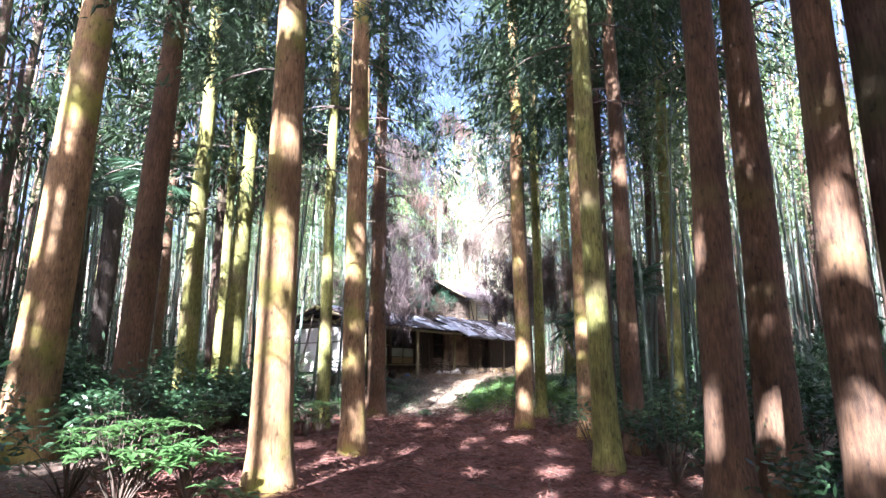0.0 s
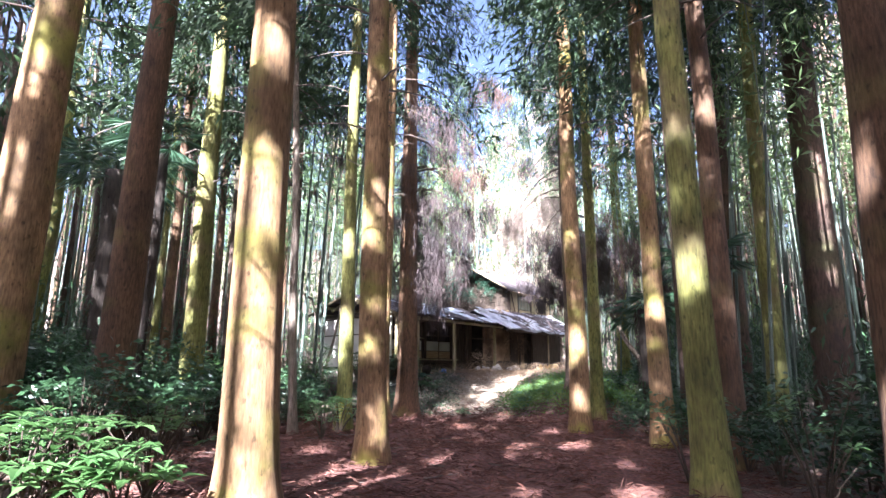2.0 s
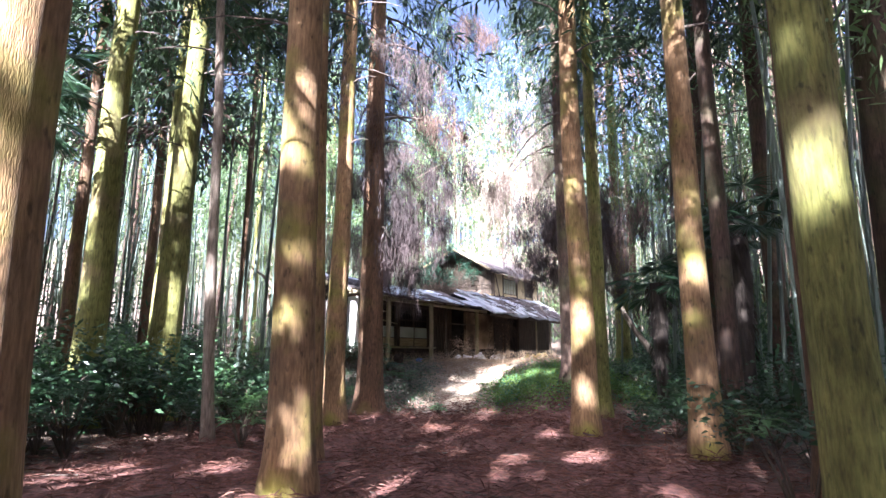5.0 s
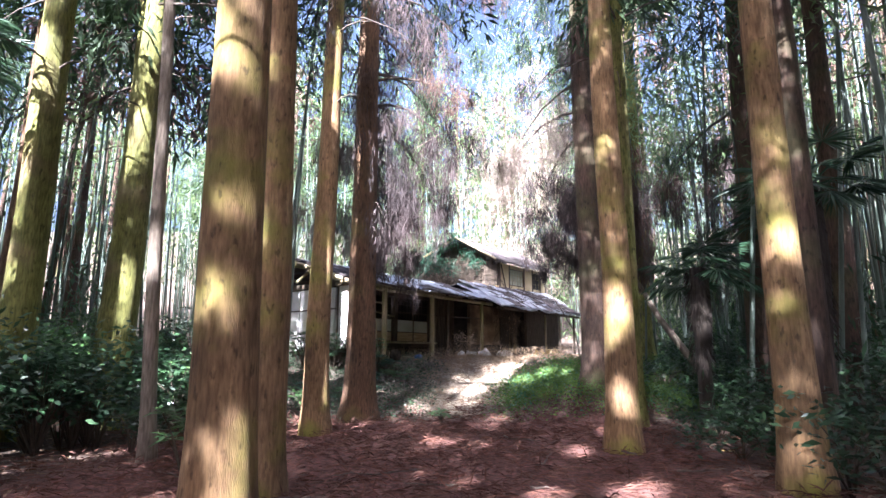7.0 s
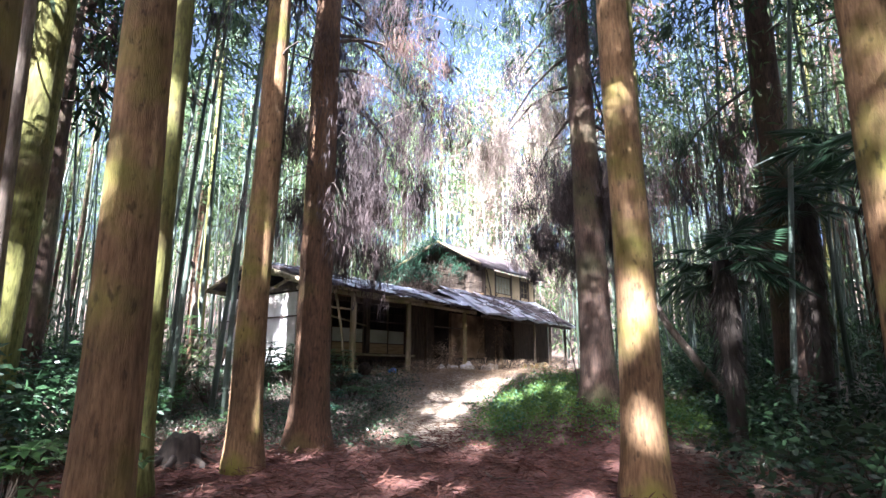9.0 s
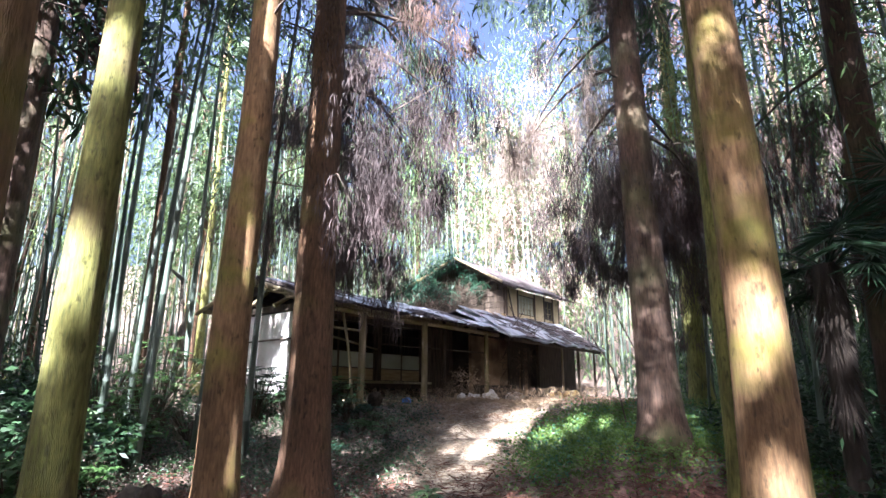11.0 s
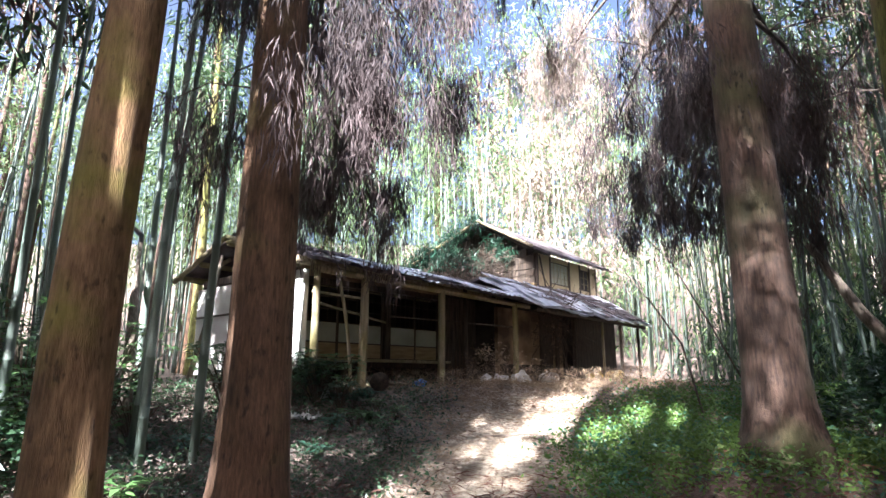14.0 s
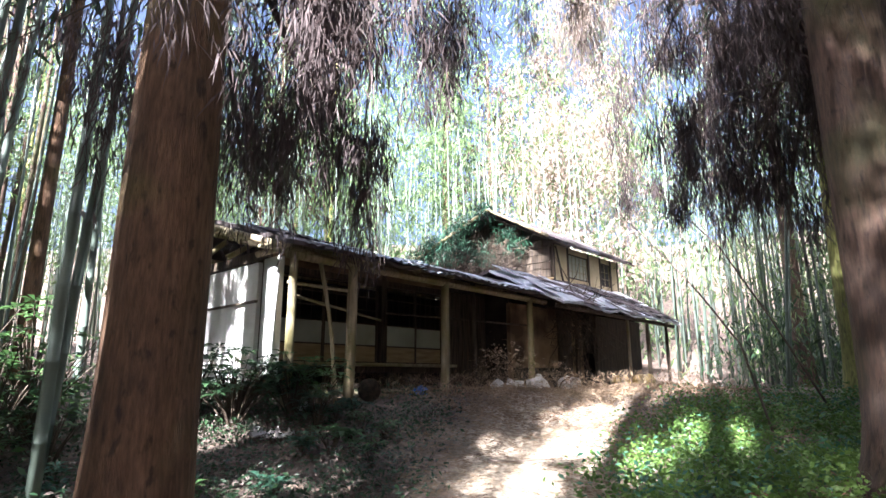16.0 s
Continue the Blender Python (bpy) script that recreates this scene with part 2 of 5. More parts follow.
# gaps in the crowns through which the sun comes in: the place it falls on and half the gap's width
GAPS = [((-10.3, 21.7, 0.9), 1.15), ((-9.95, 19.7, 0.4), 0.5), ((-8.2, 21.6, 0.9), 0.6), ((-11.4, 5.9, 2.2), 0.5), ((-11.4, 5.9, 4.1), 0.6), ((-11.4, 5.9, 0.6), 0.6), ((-11.3, 5.9, 6.0), 0.4),
        ((-5.7, 6.0, 0.5), 0.6), ((-5.7, 6.0, 1.8), 0.6), ((-5.7, 6.0, 3.2), 0.5), ((-5.7, 6.0, 4.9), 0.35), ((-6.4, 4.5, 0.7), 1.0), ((-7.8, 5.0, 0.9), 0.6), ((-9.3, 6.0, 1.0), 0.5), ((-11.5, 9.5, 1.5), 0.6), ((-12.5, 12.0, 1.8), 0.7), ((-13.2, 14.2, 1.5), 0.7), ((-10.8, 8.4, 1.2), 0.4), ((-14.6, 20.3, 2.4), 0.8), ((-16.5, 19.0, 1.6), 0.8),
        ((-9.0, 22.3, 5.8), 1.4), ((-8.6, 23.2, 7.2), 1.4), ((-10.2, 14.2, 1.0), 0.4), ((-10.2, 14.2, 3.0), 0.3), ((-5.2, 15.0, 2.0), 0.28), ((-5.2, 15.0, 0.7), 0.22),
        ((-3.0, 13.2, 2.6), 0.2), ((-15.6, 17.4, 1.8), 1.0), ((-14.8, 15.0, 1.6), 0.8), ((-9.0, 20.6, 0.6), 0.5), ((-11.2, 26.6, 1.3), 0.9), ((-10.2, 24.2, 1.2), 1.0), ((-9.4, 26.4, 1.3), 1.2), ((-8.9, 7.6, 1.0), 0.5), ((-10.0, 5.0, 1.0), 0.5), ((-1.9, 9.2, 2.6), 0.3), ((-0.2, 8.0, 0.9), 0.4), ((0.42, 8.5, 1.0), 0.25), ((0.95, 5.9, 1.1), 0.35), ((1.0, 5.9, 2.7), 0.25), ((-0.2, 8.0, 3.2), 0.3), ((-6.7, 9.2, 0.7), 0.15), ((-7.9, 10.7, 2.6), 0.2),
        ((-13.8, 11.2, 2.5), 0.2), ((-13.9, 12.7, 4.0), 0.2), ((-14.0, 18.8, 1.0), 0.5), ((-12.0, 18.0, 0.6), 0.3)]
rnd = random.Random(64)
for k in range(46):
    run, off = rnd.uniform(4.5, 20.5), rnd.uniform(-3.2, 2.6)
    at = AHEAD * run + ASIDE * off
    GAPS.append(((at.x, at.y, 0.0), rnd.uniform(0.12, 0.34)))
for k in range(30):
    run, off = rnd.uniform(2, 26), rnd.choice((-1, 1)) * rnd.uniform(5, 13)
    at = AHEAD * run + ASIDE * off
    GAPS.append(((at.x, at.y, rnd.uniform(0.5, 5.0)), rnd.uniform(0.2, 0.6)))


def in_yard(x, y):
    """The open ground before the house, widening towards its far end."""
    s, l = x * AHEAD.x + y * AHEAD.y, x * ASIDE.x + y * ASIDE.y
    return 17 < s < 38 and -3.5 < l < 1.6 + 0.31 * (s - 17)


def in_sun_lane(x, y, extra=0.0):
    sun_way = Vector((SUN_FROM.x, SUN_FROM.y)).normalized()
    for at, half in GAPS[:23]:
        way = Vector((x, y)) - Vector(at[:2])
        run = way.dot(sun_way)
        if 1.5 < run < 27 and (way - sun_way * run).length < half + extra:
            return True
    return False


def mesh_from(name, verts, faces, mat, smooth=False):
    me = bpy.data.meshes.new(name)
    me.from_pydata(verts, [], faces)
    me.materials.append(mat)
    if smooth:
        me.polygons.foreach_set("use_smooth", [True] * len(me.polygons))
    me.update()
    return me


def quads_mesh(name, quads, mat):
    """A mesh of loose four-cornered blades from an array of shape (n, 4, 3)."""
    quads = np.asarray(quads, dtype=np.float32)
    n = len(quads)
    me = bpy.data.meshes.new(name)
    me.vertices.add(n * 4)
    me.vertices.foreach_set("co", quads.reshape(-1))
    me.loops.add(n * 4)
    me.loops.foreach_set("vertex_index", np.arange(n * 4, dtype=np.int32))
    me.polygons.add(n)
    me.polygons.foreach_set("loop_start", np.arange(0, n * 4, 4, dtype=np.int32))
    me.materials.append(mat)
    me.update(calc_edges=True)
    return me


def blades(at, way, length, width, rng, tip=0.5):
    """Pointed blades: base at `at`, running along `way`; widest at `tip` of the length."""
    n = len(at)
    way = way / (np.linalg.norm(way, axis=1, keepdims=True) + 1e-9)
    side = np.cross(way, rng.normal(size=(n, 3)))
    side /= np.linalg.norm(side, axis=1, keepdims=True) + 1e-9
    length, width = np.asarray(length).reshape(-1, 1), np.asarray(width).reshape(-1, 1)
    mid = at + way * length * tip
    end = at + way * length
    end[:, 2] -= 0.12 * length[:, 0]
    return np.stack([at, mid + side * width / 2, end, mid - side * width / 2], axis=1)


def thing(name, at=(0, 0, 0), rz=0, label="", category="", group="", kind=""):
    ob = new(name)
    ob.empty_display_size = 0.2
    ob.matrix_basis = pose(*at, 0, 0, rz)
    return tagged(ob, label, category, group, kind)


def part(name, data, mat, parent, label="", smooth=False, kind=""):
    """Links a bmesh or a mesh as one mesh object under its thing."""
    if isinstance(data, bmesh.types.BMesh):
        me = bpy.data.meshes.new(name)
        data.to_mesh(me)
        data.free()
        me.materials.append(mat)
        if smooth:
            me.polygons.foreach_set("use_smooth", [True] * len(me.polygons))
    else:
        me = data
    ob = new(name, me)
    ob.parent = parent
    return tagged(ob, label, kind=kind)


def tube_data(points, radii, sides=8, rough=0.0, seed=0, ridges=0.0):
    """Rings along a line of points; returns vertices and faces, ends closed."""
    pts = [Vector(p) for p in points]
    verts, faces = [], []
    for i, p in enumerate(pts):
        d = (pts[min(i + 1, len(pts) - 1)] - pts[max(i - 1, 0)]).normalized()
        a = d.orthogonal().normalized() if abs(d.z) < 0.95 else Vector((1, 0, 0)) - d * d.x
        a.normalize()
        b = d.cross(a)
        for k in range(sides):
            an = 2 * math.pi * k / sides
            r = radii[i]
            if rough:
                r *= 1 + rough * noise.noise(Vector((math.cos(an) * 1.6 + seed, math.sin(an) * 1.6, p.z * 0.7)))
            if ridges:
                r *= 1 + ridges * noise.noise(Vector((an * 2.6 + seed, p.z * 0.15, seed)))
            verts.append(p + (a * math.cos(an) + b * math.sin(an)) * r)
    for i in range(len(pts) - 1):
        for k in range(sides):
            k2 = (k + 1) % sides
            faces.append((i * sides + k, i * sides + k2, (i + 1) * sides + k2, (i + 1) * sides + k))
    faces.append(tuple(range(sides))[::-1])
    faces.append(tuple(range((len(pts) - 1) * sides, len(pts) * sides)))
    return verts, faces


def tube(name, points, radii, mat, sides=8, rough=0.0, seed=0, ridges=0.0):
    if not hasattr(radii, "__len__"):
        radii = [radii] * len(points)
    v, f = tube_data(points, radii, sides, rough, seed, ridges)
    return mesh_from(name, v, f, mat, True)


def box(x0, x1, y0, y1, z0, z1, bevel=0.008, jitter=0.0, seed=0):
    """A bevelled board or block."""
    bm = bmesh.new()
    bmesh.ops.create_cube(bm, size=1)
    rnd = random.Random(seed)
    for v in bm.verts:
        v.co = Vector(((x0 + x1) / 2 + v.co.x * (x1 - x0), (y0 + y1) / 2 + v.co.y * (y1 - y0), (z0 + z1) / 2 + v.co.z * (z1 - z0)))
        if jitter:
            v.co += Vector((rnd.uniform(-1, 1), rnd.uniform(-1, 1), rnd.uniform(-1, 1))) * jitter
    if bevel:
        bmesh.ops.bevel(bm, geom=bm.edges[:], offset=bevel, segments=1, affect="EDGES")
    return bm


def along_line(a, b, t):
    return [a[i] + (b[i] - a[i]) * t for i in range(3)]

# ---- ground ----


def build_ground():
    def lines(lo, hi, a, b, step):
        mid = list(np.arange(a, b + 1e-6, step))
        left = [a - (a - lo) * k ** 2.2 for k in np.linspace(1, 0, 14)[:-1]]
        right = [b + (hi - b) * k ** 2.2 for k in np.linspace(0, 1, 14)[1:]]
        return left + mid + right
    xs, ys = lines(-600, 600, -24, 12, 0.3), lines(-600, 600, -4, 36, 0.3)
    verts = [(x, y, ground_z(x, y)) for y in ys for x in xs]
    w = len(xs)
    faces = [(j * w + i, j * w + i + 1, (j + 1) * w + i + 1, (j + 1) * w + i) for j in range(len(ys) - 1) for i in range(w - 1)]
    ob = new("ground", mesh_from("ground", verts, faces, forest_ground, True))
    tagged(ob, "forest floor of reddish needles rising to a straw bank", "ground", kind="structure")


build_ground()

# ---- cedars ----


def trunk_mesh(radius, height, lean, mat, seed, sides=16):
    """A tapered trunk with root flare, ridged bark and slight sway."""
    rnd = random.Random(seed)
    pts, rad = [], []
    steps = [0, 0.12, 0.28, 0.5, 0.8, 1.2, 1.7, 2.3, 3, 3.8, 4.7, 5.7, 6.8, 8, 9.5, 11, 13, 15.5, 18, 21, 24]
    for z in [s for s in steps if s <= height]:
        sway = 0.05 * noise.noise(Vector((seed * 3.3, z * 0.25, 1.0)))
        pts.append((lean[0] * z + sway, lean[1] * z + 0.05 * noise.noise(Vector((z * 0.25, seed * 2.1, 5.0))), z - 0.25 if z == 0 else z))
        flare = 1 + (0.5 if radius > 0.28 else 0.4) * math.exp(-z / 0.28) + 0.12 * math.exp(-z / 1.2)
        rad.append(radius * flare * (1.03 - 0.85 * (z / (height + 3)) ** 1.15))
    return tube("trunk", pts, rad, mat, sides, 0.05, seed * 1.7, 0.035)


def cedar_crown(name, seed, mat, low, top, reach, boughs, sprays, droop=0.5, fine=1.0):
    """Boughs all round a trunk, each hung with tight drooping tufts of needle sprays and gaps between them."""
    rng = np.random.default_rng(seed)
    at, way, length = [], [], []
    for i in range(boughs):
        k = (i + rng.random()) / boughs
        z0 = low + (top - low) * k
        r = reach * (1 - 0.75 * k ** 1.4) * rng.uniform(0.6, 1.15)
        an = rng.uniform(0, 2 * np.pi)
        out = np.array([np.cos(an), np.sin(an), 0])
        m = max(int(sprays / fine ** 1.3 * (0.4 + r / reach)), 8)
        tufts = max(int(3 + 3 * r), 4)
        v = rng.uniform(0.15, 1.0, tufts) ** 0.7
        hub = out * (v * r)[:, None] + np.array([0, 0, 1]) * (z0 + 0.25 * r * v - droop * r * v ** 2)[:, None]
        hub += rng.normal(size=(tufts, 3)) * (0.06 + 0.2 * v * r)[:, None] * np.array([0.8, 0.8, 0.3])
        pick = rng.integers(0, tufts, m)
        base = hub[pick] + rng.normal(size=(m, 3)) * np.array([0.2, 0.2, 0.15])
        at.append(base)
        way.append(out * 0.6 + rng.normal(size=(m, 3)) * 0.5 + np.array([0, 0, -droop * 1.3]))
        length.append(rng.uniform(0.25, 0.6, m) * fine)
    at, way, length = np.concatenate(at), np.concatenate(way), np.concatenate(length)
    return quads_mesh(name, blades(at, way, length, length * 0.2, rng, 0.45), mat)


def bough_wood(seed, low, top, reach, count):
    """Thin bare boughs that carry the sprays."""
    rnd = random.Random(seed)
    verts, faces = [], []
    for i in range(count):
        z0 = low + (top - low) * rnd.random()
        an, r = rnd.uniform(0, 6.283), reach * rnd.uniform(0.5, 1.0)
        d = Vector((math.cos(an), math.sin(an), 0))
        p = [d * (r * u) + Vector((0, 0, z0 + 0.22 * r * u - 0.4 * r * u * u)) for u in (0, 0.35, 0.7, 1)]
        v, f = tube_data(p, [0.024, 0.017, 0.011, 0.005], 4)
        o = len(verts)
        verts += v
        faces += [tuple(q + o for q in g) for g in f]
    return mesh_from("boughs", verts, faces, twig_wood)


CROWNS = [cedar_crown("crown", 11 + i, needle_green, 8.6, 21, 3.1, 58, 72, fine=0.6) for i in range(3)]
DENSE_CROWNS = [cedar_crown("crown", 71 + i, needle_green, 7.0, 20, 3.3, 56, 60) for i in range(2)]
THIN_CROWNS = [cedar_crown("crown", 31 + i, (needle_green, needle_green, needle_brown)[i], 7.5, 18, 2.6, 40, 44) for i in range(3)]
# coarse crowns for the unseen trees that only cast shade
SHADE_CROWNS = [cedar_crown("crown", 61 + i, needle_green, 7.5, 21, 3.2, 50, 50, fine=1.35) for i in range(2)]
BOUGHS = [bough_wood(51 + i, 6.0, 15, 1.9, 15) for i in range(3)]

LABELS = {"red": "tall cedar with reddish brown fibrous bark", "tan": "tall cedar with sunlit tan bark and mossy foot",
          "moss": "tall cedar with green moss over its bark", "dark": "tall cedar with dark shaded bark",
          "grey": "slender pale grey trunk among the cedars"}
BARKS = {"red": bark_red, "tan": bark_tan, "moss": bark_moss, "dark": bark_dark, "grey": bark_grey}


def quad_corners(me):
    co = np.empty(len(me.vertices) * 3, dtype=np.float32)
    me.vertices.foreach_get("co", co)
    return co.reshape(-1, 4, 3)


def gapped_crown(me, mat, m):
    """The crown as it stands at pose m, without the sprays that would close one of the gaps; shared where none would."""
    quads = quad_corners(me)
    mid = quads.mean(axis=1) @ np.array(m.to_3x3()).T + np.array(m.translation)
    keep = np.ones(len(quads), dtype=bool)
    ray = np.array(SUN_FROM)
    for at, half in GAPS:
        v = mid - np.array(at)
        run = v @ ray
        keep &= (run < 4) | (np.linalg.norm(v - run[:, None] * ray, axis=1) > half)
    return me if keep.all() else quads_mesh(me.name, quads[keep], mat)


def cedar(x, y, radius, bark, height=22, lean=(0, 0), seed=0, crown=None, group=""):
    z = ground_z(x, y)
    tree = thing("cedar_tree", (x, y, z), 0, LABELS[bark], "tree", group)
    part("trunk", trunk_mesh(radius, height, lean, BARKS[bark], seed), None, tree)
    m = pose(lean[0] * 10, lean[1] * 10, 0, 0, 0, seed * 67 % 360)
    crown = CROWNS[seed % 3]
    part("crown", gapped_crown(crown, needle_green, pose(x, y, z) @ m), None, tree, kind="stuff").matrix_basis = m
    part("branchwork", BOUGHS[seed % 3], None, tree, kind="stuff").matrix_basis = m
    return tree


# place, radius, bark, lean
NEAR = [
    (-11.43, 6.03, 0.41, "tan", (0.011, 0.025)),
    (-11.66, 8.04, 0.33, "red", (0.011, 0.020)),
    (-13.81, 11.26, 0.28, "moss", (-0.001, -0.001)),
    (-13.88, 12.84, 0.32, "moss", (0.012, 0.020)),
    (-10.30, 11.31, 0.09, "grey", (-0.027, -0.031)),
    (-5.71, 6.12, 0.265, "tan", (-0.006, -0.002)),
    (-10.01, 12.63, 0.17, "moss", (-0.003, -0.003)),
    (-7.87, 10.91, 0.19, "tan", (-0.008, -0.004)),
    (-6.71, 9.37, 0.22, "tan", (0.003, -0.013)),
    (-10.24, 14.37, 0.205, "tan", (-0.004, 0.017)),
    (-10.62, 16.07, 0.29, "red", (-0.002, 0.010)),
    # stands in shade, which the dark bark colour imitates
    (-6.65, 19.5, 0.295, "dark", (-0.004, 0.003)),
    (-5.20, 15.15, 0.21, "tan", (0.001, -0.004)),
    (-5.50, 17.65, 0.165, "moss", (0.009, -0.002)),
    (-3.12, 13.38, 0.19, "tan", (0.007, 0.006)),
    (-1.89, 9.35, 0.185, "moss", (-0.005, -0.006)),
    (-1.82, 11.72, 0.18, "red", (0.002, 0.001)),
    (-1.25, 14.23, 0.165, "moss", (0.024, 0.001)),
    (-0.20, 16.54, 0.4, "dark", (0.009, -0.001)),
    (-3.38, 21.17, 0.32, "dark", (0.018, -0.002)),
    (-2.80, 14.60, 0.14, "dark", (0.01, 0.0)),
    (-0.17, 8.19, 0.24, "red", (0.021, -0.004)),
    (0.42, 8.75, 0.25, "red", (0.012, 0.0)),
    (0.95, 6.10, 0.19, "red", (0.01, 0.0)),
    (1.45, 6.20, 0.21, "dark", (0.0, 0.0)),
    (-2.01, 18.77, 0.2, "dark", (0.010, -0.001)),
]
NEAR_TREES = [cedar(x, y, r, bark, lean=lean, seed=i + 1, group="cedars along the way") for i, (x, y, r, bark, lean) in enumerate(NEAR)]


def hanging_bough(tree, seed, z0, tip, mat, count, drop=0.9, width=0.35):
    """A low bough that runs from the trunk to tip (world) with a curtain of drooping dead sprays under it."""
    rng = np.random.default_rng(seed)
    base = np.array(tree.matrix_basis.translation)
    end = np.array(tip) - base
    start = np.array([0, 0, z0 - base[2]])
    ts = (0, 0.25, 0.5, 0.75, 1)
    line = [start + (end - start) * t + np.array([0, 0, 0.9 * math.sin(math.pi * t) * 0.5]) for t in ts]
    part("bough", tube("bough", [tuple(p) for p in line], [0.045, 0.035, 0.026, 0.018, 0.008], twig_wood, 5), None, tree)
    tassels = max(count // 70, 10)
    tufts = np.sort(rng.uniform(0.25, 1.0, 6))
    off = rng.normal(size=(6, 3)) * np.array([width, width, 0.25])
    tuft = rng.integers(0, 6, tassels)
    u = np.clip(tufts[tuft] + rng.normal(size=tassels) * 0.035, 0.1, 1.05)
    along = np.stack([np.interp(u, ts, [p[k] for p in line]) for k in range(3)], 1)
    along += off[tuft] + rng.normal(size=(tassels, 3)) * np.array([0.16, 0.16, 0.12])
    fall = rng.uniform(0.3, 1.05, tassels) * drop * rng.uniform(0.45, 1.15, 6)[tuft]
    pick = rng.integers(0, tassels, count)
    k = rng.random(count) ** 0.8
    pos = along[pick] + rng.normal(size=(count, 3)) * np.array([0.09, 0.09, 0.06]) * (1.25 - 0.75 * k)[:, None]
    pos[:, 2] -= k * fall[pick]
    way = rng.normal(size=(count, 3)) * np.array([0.3, 0.3, 0.3]) + np.array([0, 0, -1.0])
    ln = rng.uniform(0.08, 0.22, count)
    verts, faces = [], []
    for c in range(6):
        q = np.array([np.interp(tufts[c], ts, [p[a] for p in line]) for a in range(3)])
        v, f = tube_data([Vector(q), Vector(q + off[c] * 0.6 + np.array([0, 0, 0.05])), Vector(q + off[c] * 1.3 - np.array([0, 0, 0.5 * drop]))], [0.014, 0.01, 0.004], 4)
        o = len(verts)
        verts += v
        faces += [tuple(a + o for a in g) for g in f]
    part("twig_tangle", mesh_from("twig_tangle", verts, faces, twig_wood), None, tree, kind="stuff")
    part("spray", quads_mesh("spray", blades(pos, way, ln, ln * 0.075, rng, 0.4), mat), None, tree, "drooping withered needle sprays", kind="stuff")


